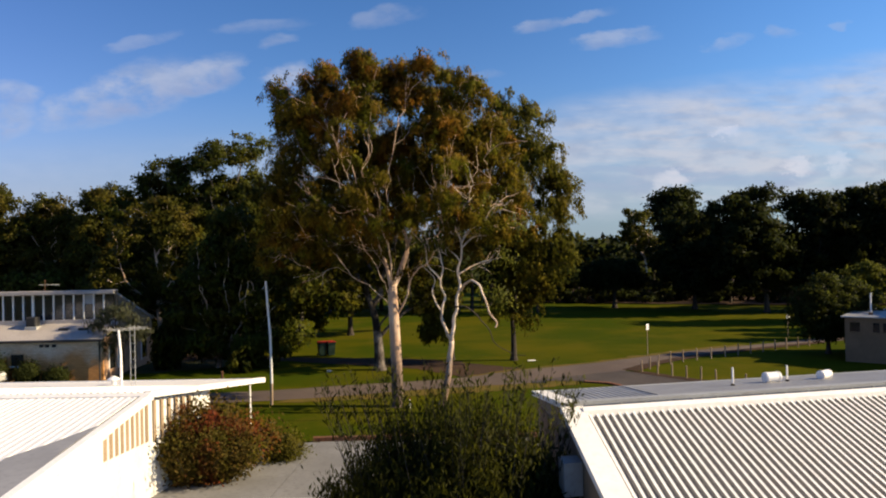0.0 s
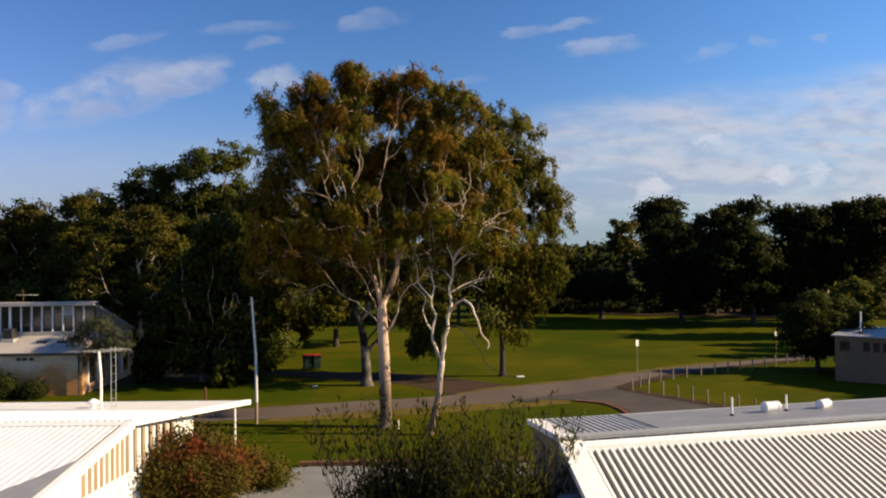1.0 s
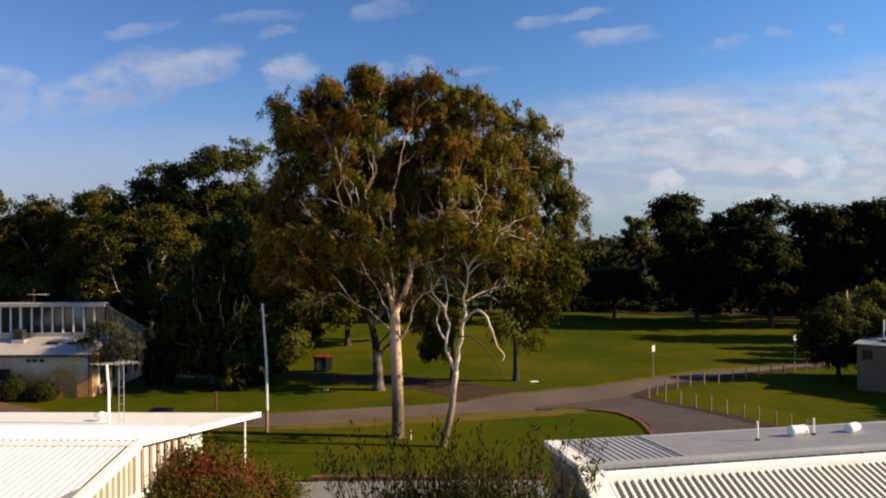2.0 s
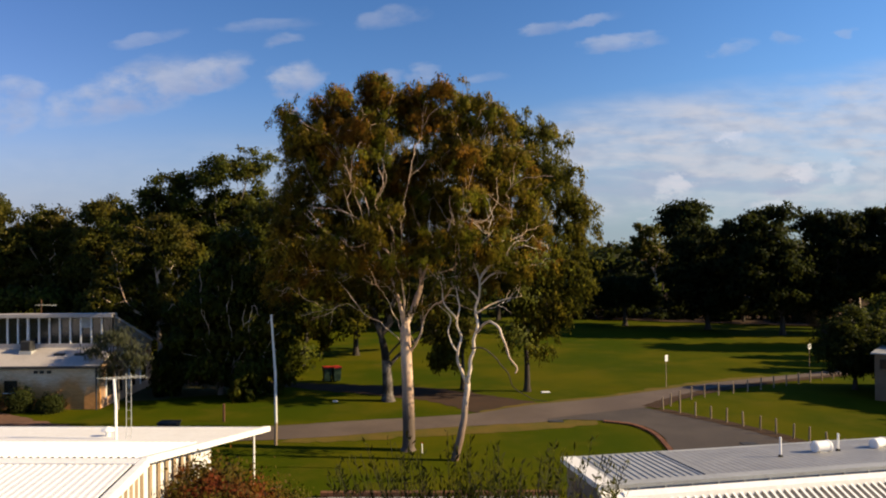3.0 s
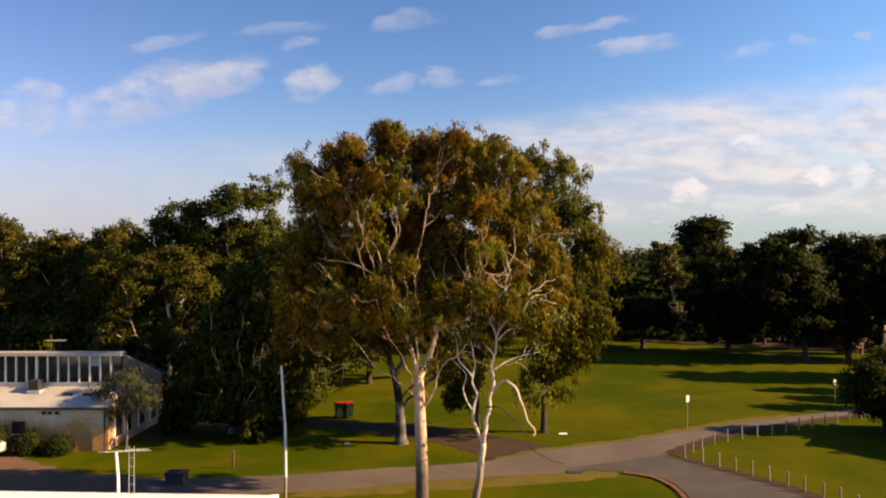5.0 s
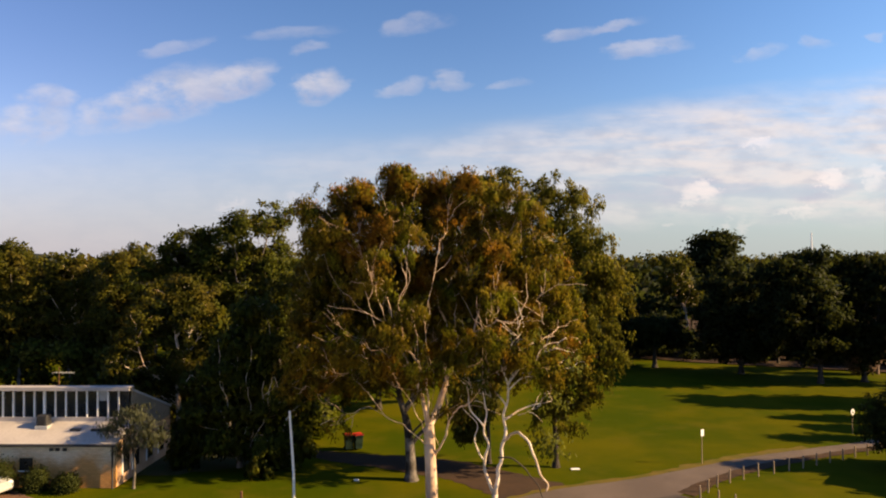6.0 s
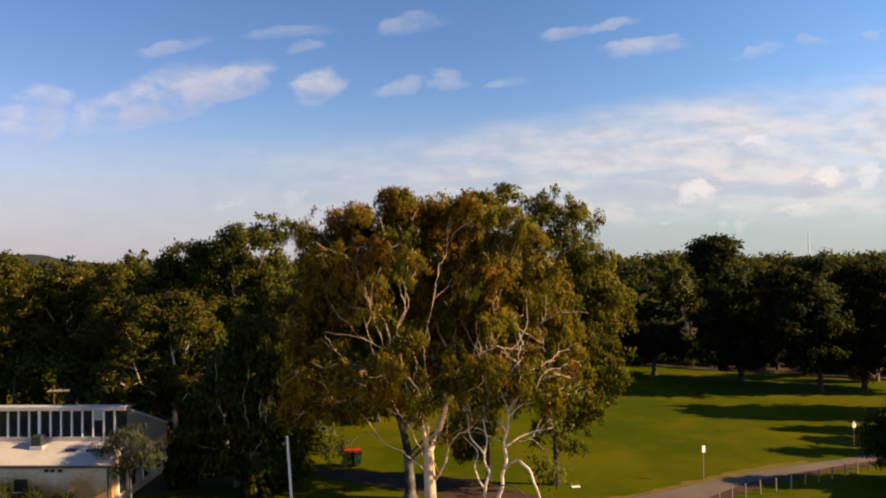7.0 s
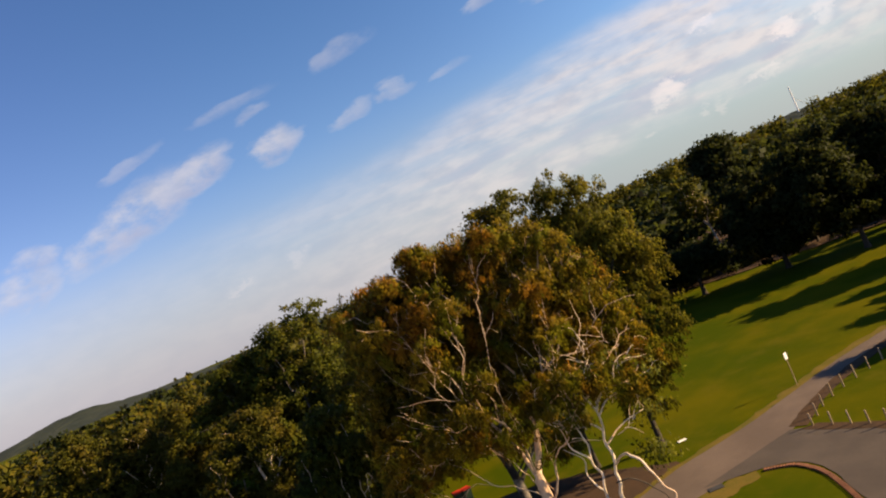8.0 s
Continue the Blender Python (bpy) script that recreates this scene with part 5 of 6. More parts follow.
gum = tree("gum_tree", (-1.0, 33.0, 0), [(0, 0, -0.05), (0.03, 0, 0.6), (0.0, 0, 2.2), (-0.05, 0, 3.7), (-0.10, 0, 5.0)],
    GUM_TOP + GUM_HEART + GUM_SKIRT,
    BARK_PALE, LEAF_GUM, "tall spreading gum tree with pale pink-white limbs", 11, tips=2100, clumps=3, leaves=74, leaf_size=0.125, droop=0.9, girth=0.29, clump=0.19, slim=0.17, bend=0.12, fork_at=0.85, limbs=GUM_LIMBS, twig=0.011, reach=0.55, low_shell=0.7, sway=0.08, flesh=1.32, keep=0.42, hang=0.6, spurs=160)
tree("weeping_tree", (5.5, 45.8, 0), [(0, 0, -0.05), (0, 0, 1.5), (-0.05, 0, 3.5), (0.3, 0, 6.5), (0.8, 0, 10)],
    [(-0.5, 0.0, 15.5, 0.7, 1.2, 1.2, 3), (1.9, 0.0, 14.7, 0.7, 1.3, 1.4, 4), (0.7, 0.2, 14.9, 0.6, 1.0, 1.0, 2), (0.6, 0.0, 13.4, 1.7, 2.2, 1.6, 7),
    (2.0, -0.5, 11.6, 1.5, 2.0, 2.0, 8), (1.6, -0.8, 8.0, 1.5, 1.8, 1.9, 7), (3.1, 0.0, 10.0, 0.9, 1.5, 1.7, 4),
    (3.2, 0.0, 6.7, 0.6, 1.2, 1.3, 2), (1.1, -0.8, 5.1, 1.5, 1.6, 1.3, 6), (-0.0, -1.0, 3.2, 1.5, 1.2, 1.0, 3),
    (-0.5, 0.5, 10.6, 1.7, 2.0, 2.0, 5), (-1.5, 1.0, 13.7, 1.4, 2.0, 2.0, 4), (0.1, 0.3, 7.3, 1.3, 1.8, 2.0, 4)],
    BARK_DARK, LEAF_GOLD, "tall drooping tree with a thin dark trunk", 12, tips=420, clumps=4, leaves=44, leaf_size=0.2, droop=0.9, girth=0.2, clump=0.24, slim=0.18, puff=0.8, gap=1.1, low_shell=0.7, hang=0.7)
tree("old_tree", (-2.5, 43.3, 0), [(0, 0, -0.05), (-0.05, 0, 1.4), (-0.2, 0, 2.9), (-0.6, 0, 4.4)],
    [(-1.6, 0.0, 10.2, 2.2, 2.5, 1.9, 6), (-4.4, 0.0, 8.6, 1.9, 2.5, 1.9, 6), (-5.6, 0.0, 10.4, 1.6, 2.2, 1.9, 5),
    (1.9, 0.5, 10.5, 2.5, 2.5, 1.9, 6), (-0.1, 1.0, 13.1, 2.9, 2.8, 1.6, 6), (5.0, 1.0, 9.0, 1.9, 2.4, 1.9, 5),
    (3.1, 0.0, 4.3, 1.2, 1.5, 1.6, 2.5), (-3.1, 0.0, 6.1, 1.6, 2.0, 1.2, 3), (-4.7, 0.0, 6.1, 1.4, 2.0, 1.2, 4),
    (-1.9, 0.0, 5.9, 1.7, 2.0, 1.1, 4), (0.6, 0.0, 6.1, 1.6, 2.0, 1.2, 4), (2.5, 0.5, 5.5, 1.1, 1.5, 1.3, 3),
    (4.2, 0.5, 15.5, 1.6, 2.0, 0.8, 4), (3.7, 0.5, 13.4, 1.9, 2.2, 1.4, 4)],
    BARK_OLD, LEAF_OLIVE, "old thick-trunked tree with grey and white bark", 13, tips=420, clumps=4, leaves=56, leaf_size=0.21, droop=0.5, girth=0.34, clump=0.3, slim=0.22, twig=0.012, puff=0.9)
tree("shade_tree", (-6.3, 62.0, 0), [(0, 0, -0.05), (0, 0, 2), (0.1, 0, 4), (0.2, 0, 6)],
    [(-3.8, 0.0, 3.5, 2.7, 2.4, 1.7, 6), (-0.1, 0.0, 3.5, 2.7, 2.4, 1.5, 6), (-6.5, 0.0, 3.2, 2.0, 2.0, 2.0, 5),
    (-2.0, 0.0, 6.0, 4.1, 3.0, 2.0, 8), (2.6, 0.0, 4.9, 2.5, 2.4, 2.0, 5), (2.6, 0.0, 8.3, 4.1, 3.0, 2.3, 6),
    (-4.7, 0.0, 8.3, 3.2, 3.0, 2.3, 6), (5.3, 1.0, 4.6, 1.8, 2.0, 1.8, 4)],
    BARK_DARK, LEAF_GREEN, "dark low-hanging tree behind the bin", 28, tips=300, clumps=4, leaves=42, leaf_size=0.34, droop=0.9, girth=0.26, clump=0.4, slim=0.22, puff=1.1)
tree("bright_tree", (30.6, 51.5, 0), [(0, 0, -0.05), (0.05, 0, 1.2), (0.0, 0, 2.4)],
    [(0.0, 0.0, 4.9, 1.1, 1.1, 0.7, 5), (-0.9, 0.0, 3.9, 0.9, 1.0, 0.8, 4), (1.2, 0.0, 4.0, 1.0, 1.0, 0.9, 4), (2.4, 0.4, 4.8, 1.1, 1.0, 0.9, 4), (3.6, 0.4, 5.4, 1.2, 1.0, 1.0, 4), (0.2, 0.0, 2.9, 1.3, 1.0, 0.7, 4), (2.2, 0.2, 3.2, 1.3, 1.0, 0.8, 4)],
    BARK_GREY, LEAF_YELLOW, "small yellow-green tree behind the little building", 33, tips=150, clumps=3, leaves=36, leaf_size=0.2, droop=0.6, girth=0.12, clump=0.25, slim=0.22)
tree("young_tree", (-9.0, 61.0, 0), [(0, 0, -0.05), (0, 0, 1), (0.03, 0, 2), (0.06, 0, 2.8)],
    [(-0.1, 0.0, 2.1, 0.8, 0.8, 1.0, 4), (-0.5, 0.0, 3.4, 1.0, 1.0, 1.0, 3), (0.4, 0.0, 1.1, 0.4, 0.5, 0.5, 1)],
    BARK_GREY, LEAF_OLIVE, "young thin-stemmed tree with drooping leaves", 29, tips=70, clumps=3, leaves=34, leaf_size=0.25, droop=0.9, girth=0.07, clump=0.2, slim=0.2)
tree("leafy_tree", (1.75, 46.6, 0), [(0, 0, -0.05), (0, 0, 1.5), (-0.05, 0, 3), (-0.1, 0, 4.5)],
    [(-1.1, 0.0, 4.7, 0.9, 1.1, 1.6, 5), (-0.6, 0.0, 3.0, 0.7, 1.0, 1.3, 4), (-1.2, 0.0, 1.9, 0.5, 0.8, 0.8, 2),
    (-0.1, 0.4, 4.3, 0.8, 1.0, 1.4, 3), (-2.2, 0.4, 5.7, 1.1, 1.2, 1.4, 3)],
    BARK_DARK, LEAF_YELLOW, "fresh green tree with hanging foliage", 30, tips=150, clumps=4, leaves=44, leaf_size=0.24, droop=0.9, girth=0.16, clump=0.25, slim=0.18, flat_clump=1.3)
tree("spreading_pine", (-15.4, 56.0, 0), [(0, 0, -0.05), (0, 0, 3), (0.1, 0, 6), (0.2, 0, 8)],
    [(1.4, 0.0, 14.2, 2.2, 2.6, 1.0, 6), (-1.4, 0.0, 13.6, 2.2, 2.6, 1.0, 6), (-4.3, 0.0, 12.2, 2.0, 2.6, 1.0, 6),
    (3.1, 0.0, 14.5, 1.0, 1.5, 0.8, 2), (0.5, 0.5, 12.0, 2.9, 3.0, 1.4, 6), (-2.6, 0.0, 10.7, 2.5, 3.0, 1.6, 6),
    (-5.9, 0.0, 10.3, 1.4, 2.2, 1.6, 5), (3.1, 0.0, 10.8, 1.6, 2.5, 2.5, 6), (-0.2, 0.0, 8.3, 2.9, 3.0, 1.8, 6),
    (-4.7, 0.0, 7.4, 2.0, 2.5, 2.0, 5), (2.7, 0.0, 6.7, 1.8, 2.5, 2.5, 6)],
    BARK_GREY, LEAF_GREEN, "broad dark-crowned tree behind the brick hall", 14, tips=420, clumps=4, leaves=58, leaf_size=0.24, droop=0.3, girth=0.4, clump=0.36, slim=0.24, twig=0.014, puff=1.15, sway=0.3)
tree("leafy_tree", (-17.8, 50.5, 0), [(0, 0, -0.05), (0.1, 0, 2), (-0.1, 0, 4), (0, 0, 5.5)],
    [(0.5, 0.0, 9.8, 1.4, 1.5, 0.8, 6), (-0.4, 0.0, 8.4, 1.1, 1.3, 0.8, 4), (1.5, 0.0, 7.7, 1.1, 1.5, 1.1, 4),
    (-2.0, -1.0, 8.0, 1.0, 1.3, 1.1, 4), (-2.5, -1.0, 5.5, 0.9, 1.3, 1.6, 4), (0.9, 0.0, 5.1, 1.5, 1.6, 1.5, 5),
    (-0.9, 0.0, 4.0, 1.5, 1.6, 1.5, 5)],
    BARK_WHITE, LEAF_OLIVE, "gum with pale limbs beside the brick hall", 15, tips=260, clumps=4, leaves=56, leaf_size=0.21, droop=0.5, girth=0.22, clump=0.3, slim=0.22, twig=0.02, puff=0.95, sway=0.3)
STEMS = [[(0, 0, 0.3), (a * 0.35, b, 1.6), (a * 0.6 + 0.15, b, 3.4), (a * 0.85 - 0.1, b * 1.3, 5.2), (a, b * 1.2, h)] for a, b, h in ((-2.6, -0.6, 5.0), (-1.7, 0.5, 6.4), (-0.9, -0.8, 7.2), (0.3, 0.6, 8.2), (1.0, -0.7, 7.4), (1.9, -0.2, 6.2), (2.6, -0.8, 4.6))]
tree("leafy_tree", (-12.4, 45.6, 0), [(0, 0, -0.05), (0.1, 0, 1.5), (0.0, 0, 3), (0.1, 0, 4.5)],
    [(0.9, 0.0, 8.8, 1.1, 1.3, 0.9, 5), (-0.0, 0.3, 7.3, 1.3, 1.4, 1.2, 5), (2.0, -0.2, 6.7, 1.0, 1.4, 1.3, 5),
    (-0.9, 0.0, 5.5, 1.2, 1.5, 1.4, 5), (0.6, 0.5, 4.8, 1.3, 1.5, 1.2, 5), (2.4, 0.0, 4.2, 0.9, 1.2, 1.3, 4),
    (-1.8, 0.0, 3.5, 1.3, 1.6, 1.3, 5), (1.3, -0.4, 3.0, 1.4, 1.5, 1.2, 5), (-0.1, -0.5, 1.7, 1.5, 1.6, 1.0, 5),
    (2.5, -0.6, 1.7, 1.0, 1.3, 1.0, 4), (-2.7, 0.2, 1.5, 1.2, 1.5, 1.1, 4), (1.6, -0.8, 0.9, 1.4, 1.4, 0.6, 4),
    (3.3, -0.4, 3.3, 0.8, 1.2, 1.3, 3), (3.5, -0.6, 1.7, 0.7, 1.2, 0.9, 3)],
    BARK_WHITE, LEAF_GREEN, "dense dark green tree leafy down to the ground", 16, tips=360, clumps=4, leaves=46, leaf_size=0.25, droop=0.9, girth=0.15, clump=0.22, slim=0.22, flat_clump=1.4, puff=0.72, gap=1.75, sway=0.25, twig=0.02, keep=0.6, limbs=STEMS, flesh=1.5)
tree("leafy_tree", (-27.0, 62.0, 0), [(0, 0, -0.05), (0, 0, 3), (0, 0, 6)],
    [(0.6, 0.0, 11.3, 1.5, 2.0, 0.8, 5), (-0.1, 0.0, 9.5, 1.6, 2.3, 1.4, 5), (1.7, 0.0, 9.5, 1.1, 2.0, 1.8, 4),
    (0.1, 0.0, 6.8, 1.8, 2.4, 1.8, 5), (-1.7, 0.0, 4.5, 2.0, 2.4, 1.8, 5)],
    BARK_GREY, LEAF_OLIVE, "olive-green tree behind the hall", 17, tips=240, clumps=4, leaves=62, leaf_size=0.27, droop=0.4, girth=0.3, clump=0.4, slim=0.24, puff=1.25)
tree("leafy_tree", (-31.5, 64.0, 0), [(0, 0, -0.05), (0, 0, 3), (0, 0, 6)],
    [(-0.5, 0.0, 10.6, 2.0, 2.2, 1.0, 6), (-2.4, 0.0, 9.4, 1.6, 2.0, 1.0, 4), (1.1, 0.0, 9.0, 1.4, 2.0, 1.4, 4),
    (-1.5, 0.0, 7.1, 2.4, 2.5, 1.6, 6), (0.4, 0.0, 5.0, 2.1, 2.5, 1.9, 5), (-3.8, 0.0, 5.2, 1.9, 2.4, 1.9, 5)],
    BARK_WHITE, LEAF_OLIVE, "round-topped olive gum behind the hall", 18, tips=260, clumps=4, leaves=62, leaf_size=0.27, droop=0.4, girth=0.3, clump=0.4, slim=0.24, puff=1.2, twig=0.025)
tree("leafy_tree", (-36.5, 63.0, 0), [(0, 0, -0.05), (0, 0, 3), (0, 0, 6)],
    [(-0.1, 0.0, 11.3, 1.2, 2.0, 1.6, 5), (0.4, 0.0, 8.0, 1.6, 2.2, 1.8, 5), (-1.0, 0.0, 5.2, 1.8, 2.4, 1.8, 5)],
    BARK_GREY, LEAF_OLIVE, "olive-green tree at the edge of the grounds", 19, tips=220, clumps=4, leaves=62, leaf_size=0.27, droop=0.4, girth=0.3, clump=0.4, slim=0.24, puff=1.25)
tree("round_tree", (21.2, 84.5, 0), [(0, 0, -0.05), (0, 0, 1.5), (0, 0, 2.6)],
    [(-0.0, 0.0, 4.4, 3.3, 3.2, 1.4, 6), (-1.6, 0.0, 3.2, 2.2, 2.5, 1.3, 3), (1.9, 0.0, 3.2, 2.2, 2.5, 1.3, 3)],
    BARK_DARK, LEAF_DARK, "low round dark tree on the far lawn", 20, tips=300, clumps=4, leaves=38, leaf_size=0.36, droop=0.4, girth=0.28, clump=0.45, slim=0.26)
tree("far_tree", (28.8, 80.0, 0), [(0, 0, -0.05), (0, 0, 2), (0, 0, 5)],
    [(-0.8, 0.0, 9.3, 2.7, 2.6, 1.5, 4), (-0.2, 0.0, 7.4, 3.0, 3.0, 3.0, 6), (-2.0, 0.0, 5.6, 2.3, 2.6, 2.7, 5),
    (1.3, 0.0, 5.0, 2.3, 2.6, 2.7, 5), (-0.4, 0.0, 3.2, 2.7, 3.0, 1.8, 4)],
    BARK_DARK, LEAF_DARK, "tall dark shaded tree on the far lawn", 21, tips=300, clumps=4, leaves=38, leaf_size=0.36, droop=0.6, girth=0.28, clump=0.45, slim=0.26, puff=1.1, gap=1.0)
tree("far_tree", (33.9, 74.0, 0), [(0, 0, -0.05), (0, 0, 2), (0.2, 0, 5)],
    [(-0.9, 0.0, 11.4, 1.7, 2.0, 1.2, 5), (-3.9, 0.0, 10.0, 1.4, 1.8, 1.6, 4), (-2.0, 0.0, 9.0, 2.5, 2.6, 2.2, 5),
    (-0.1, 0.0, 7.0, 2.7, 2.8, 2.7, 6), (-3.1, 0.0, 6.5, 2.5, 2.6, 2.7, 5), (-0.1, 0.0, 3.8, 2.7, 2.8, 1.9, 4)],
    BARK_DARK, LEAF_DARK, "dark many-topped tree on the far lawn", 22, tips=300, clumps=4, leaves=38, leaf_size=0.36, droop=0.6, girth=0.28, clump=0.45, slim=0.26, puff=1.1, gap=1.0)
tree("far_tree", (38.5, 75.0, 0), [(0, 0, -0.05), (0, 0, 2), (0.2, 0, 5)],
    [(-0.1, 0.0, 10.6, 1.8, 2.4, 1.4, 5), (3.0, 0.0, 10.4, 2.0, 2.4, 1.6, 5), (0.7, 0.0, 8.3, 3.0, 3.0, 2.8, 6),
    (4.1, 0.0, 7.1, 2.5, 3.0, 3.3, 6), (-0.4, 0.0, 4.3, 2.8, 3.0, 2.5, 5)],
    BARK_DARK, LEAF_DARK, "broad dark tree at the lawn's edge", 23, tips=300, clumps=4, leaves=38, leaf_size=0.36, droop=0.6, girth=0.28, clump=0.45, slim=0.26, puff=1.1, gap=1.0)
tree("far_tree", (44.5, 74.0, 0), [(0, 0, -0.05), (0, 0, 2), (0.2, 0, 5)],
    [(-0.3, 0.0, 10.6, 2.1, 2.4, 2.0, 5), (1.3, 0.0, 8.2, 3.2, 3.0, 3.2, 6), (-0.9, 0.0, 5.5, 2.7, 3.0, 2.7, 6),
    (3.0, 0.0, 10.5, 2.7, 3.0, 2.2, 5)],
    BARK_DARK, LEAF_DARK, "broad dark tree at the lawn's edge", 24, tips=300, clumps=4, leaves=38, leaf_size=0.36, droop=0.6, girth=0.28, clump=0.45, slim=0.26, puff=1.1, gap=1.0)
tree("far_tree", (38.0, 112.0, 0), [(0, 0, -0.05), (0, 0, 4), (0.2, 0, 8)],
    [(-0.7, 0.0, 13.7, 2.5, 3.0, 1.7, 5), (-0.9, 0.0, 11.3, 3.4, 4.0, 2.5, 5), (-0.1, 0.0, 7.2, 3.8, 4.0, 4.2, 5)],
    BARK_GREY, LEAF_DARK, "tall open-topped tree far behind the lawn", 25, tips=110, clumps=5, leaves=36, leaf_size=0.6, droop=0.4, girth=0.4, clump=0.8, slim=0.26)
tree("pale_gum", (28.5, 97.0, 0), [(0, 0, -0.05), (0.1, 0, 3), (-0.2, 0, 6)],
    [(-0.8, 0.0, 10.9, 1.6, 2.0, 1.0, 4), (-1.9, 0.0, 8.8, 2.2, 2.4, 1.8, 4), (0.2, 0.0, 7.3, 1.6, 2.0, 2.2, 3)],
    BARK_WHITE, LEAF_OLIVE, "white-trunked gum behind the far lawn", 26, tips=80, clumps=3, leaves=34, leaf_size=0.36, droop=0.4, girth=0.2, clump=0.3, slim=0.26, puff=0.9, twig=0.03)
tree("shrub_tree", (24.7, 45.5, 0), [(0, 0, -0.05), (0, 0, 0.8), (0, 0, 1.6)],
    [(0.1, 0.0, 4.0, 1.3, 1.0, 0.6, 5), (-0.6, 0.0, 3.4, 1.1, 1.0, 1.0, 4), (0.6, 0.0, 3.1, 1.1, 1.0, 1.1, 5),
    (-0.1, 0.0, 1.6, 1.1, 1.0, 1.0, 4), (0.9, 0.0, 1.8, 0.9, 1.0, 1.1, 4),
    (1.8, 0.2, 3.5, 0.9, 1.0, 0.9, 4), (2.5, 0.4, 2.6, 0.8, 1.0, 1.1, 3), (-1.5, 0.0, 2.6, 0.6, 0.8, 0.9, 2)],
    BARK_DARK, LEAF_SHRUB, "dense bushy tree beside the small building", 27, tips=300, clumps=4, leaves=48, leaf_size=0.16, droop=0.4, girth=0.18, clump=0.26, slim=0.24, puff=0.5, gap=1.5)
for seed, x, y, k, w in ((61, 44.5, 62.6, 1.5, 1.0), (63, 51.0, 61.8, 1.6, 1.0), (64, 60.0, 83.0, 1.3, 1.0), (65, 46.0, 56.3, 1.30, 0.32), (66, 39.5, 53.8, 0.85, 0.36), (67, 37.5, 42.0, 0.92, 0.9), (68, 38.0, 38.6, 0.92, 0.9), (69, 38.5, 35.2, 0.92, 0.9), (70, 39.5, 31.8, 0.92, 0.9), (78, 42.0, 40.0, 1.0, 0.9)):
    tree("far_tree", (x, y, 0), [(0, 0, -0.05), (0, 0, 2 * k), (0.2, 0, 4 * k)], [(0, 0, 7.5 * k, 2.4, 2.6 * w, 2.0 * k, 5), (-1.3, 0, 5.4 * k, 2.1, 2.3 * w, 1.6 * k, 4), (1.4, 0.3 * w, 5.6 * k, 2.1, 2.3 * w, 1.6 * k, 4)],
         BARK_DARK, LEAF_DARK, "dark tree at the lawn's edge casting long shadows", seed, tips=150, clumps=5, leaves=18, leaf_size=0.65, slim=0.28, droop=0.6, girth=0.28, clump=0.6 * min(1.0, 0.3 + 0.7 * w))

for seed, x, y, k in ((81, 42.5, 80.0, 1.0), (82, 42.5, 102.0, 1.1), (83, 45.6, 81.5, 0.95), (84, 36.6, 96.0, 1.0)):
    tree("pale_gum", (x, y, 0), [(0, 0, -0.05), (0.15, 0, 2.4 * k), (-0.1, 0, 4.6 * k)], [(0, 0, 8.6 * k, 1.6, 1.6, 1.0, 4), (-0.9, 0.2, 7.2 * k, 1.2, 1.3, 0.9, 3), (1.0, 0, 6.8 * k, 1.2, 1.3, 0.9, 3)],
         BARK_WHITE, LEAF_OLIVE, "thin pale-trunked gum among the dark far trees", seed, tips=50, clumps=3, leaves=30, leaf_size=0.36, droop=0.5, girth=0.15, clump=0.35, slim=0.25, twig=0.025)

# slim white tree with a hooked limb
snag = thing("slim_white_tree", (0.95, 31.4, 0), "slim crooked white-barked tree with a hooked bare limb", "tree")


def limb(name, pts, r0, r1, mat, parent, label=""):
    line = smooth_line(pts, 5)
    n = len(line) - 1
    wob = [p + Vector((noise.noise(p * 1.7), noise.noise(p * 1.7 + Vector((9, 0, 0))), 0)) * (0.16 if r0 < 0.1 else 0.05) for p in line]
    return part(name, tube(wob, [r0 + (r1 - r0) * i / n for i in range(n + 1)], 8), mat, parent, label, True)


limb("trunk", [(-0.1, 0, -0.1), (0.18, 0, 1.0), (0.34, 0, 2.0), (0.45, 0, 3.0)], 0.16, 0.105, BARK_WHITE, snag)
limb("limb", [(0.45, 0, 2.9), (0.18, 0, 3.65), (0.12, 0, 4.2), (0.22, -0.1, 4.85), (0.05, -0.1, 5.5), (0.18, -0.1, 6.2), (0.0, 0, 7.0)], 0.068, 0.02, BARK_WHITE, snag)
limb("limb", [(0.45, 0, 2.9), (0.62, 0, 4.0), (0.72, 0, 4.85), (0.85, 0, 5.95), (0.94, 0, 7.05), (0.8, 0.1, 7.7), (0.95, 0.1, 8.4)], 0.08, 0.02, BARK_WHITE, snag)
limb("hooked_limb", [(0.74, 0, 5.0), (1.15, -0.9, 5.5), (1.56, -1.6, 5.43), (1.76, -1.75, 4.88), (1.84, -1.75, 4.3), (2.14, -1.75, 3.87), (2.08, -1.75, 3.66)], 0.052, 0.03, BARK_WHITE, snag, "bare hooked white limb")
limb("branch", [(0.90, 0, 6.2), (0.45, 0.1, 6.85), (0.12, 0.1, 7.2), (-0.6, 0.2, 7.1)], 0.034, 0.013, BARK_WHITE, snag)
limb("branch", [(0.94, 0, 6.85), (1.55, 0, 7.3), (2.5, 0.1, 7.35), (3.1, 0.1, 7.7)], 0.04, 0.015, BARK_WHITE, snag)
limb("branch", [(0.95, 0, 7.0), (1.35, 0, 7.75), (1.45, 0, 8.2), (1.9, 0, 8.6)], 0.036, 0.014, BARK_WHITE, snag)
limb("branch", [(0.85, 0, 5.75), (1.65, 0.2, 6.2), (2.65, 0.2, 6.4)], 0.04, 0.014, BARK_WHITE, snag)
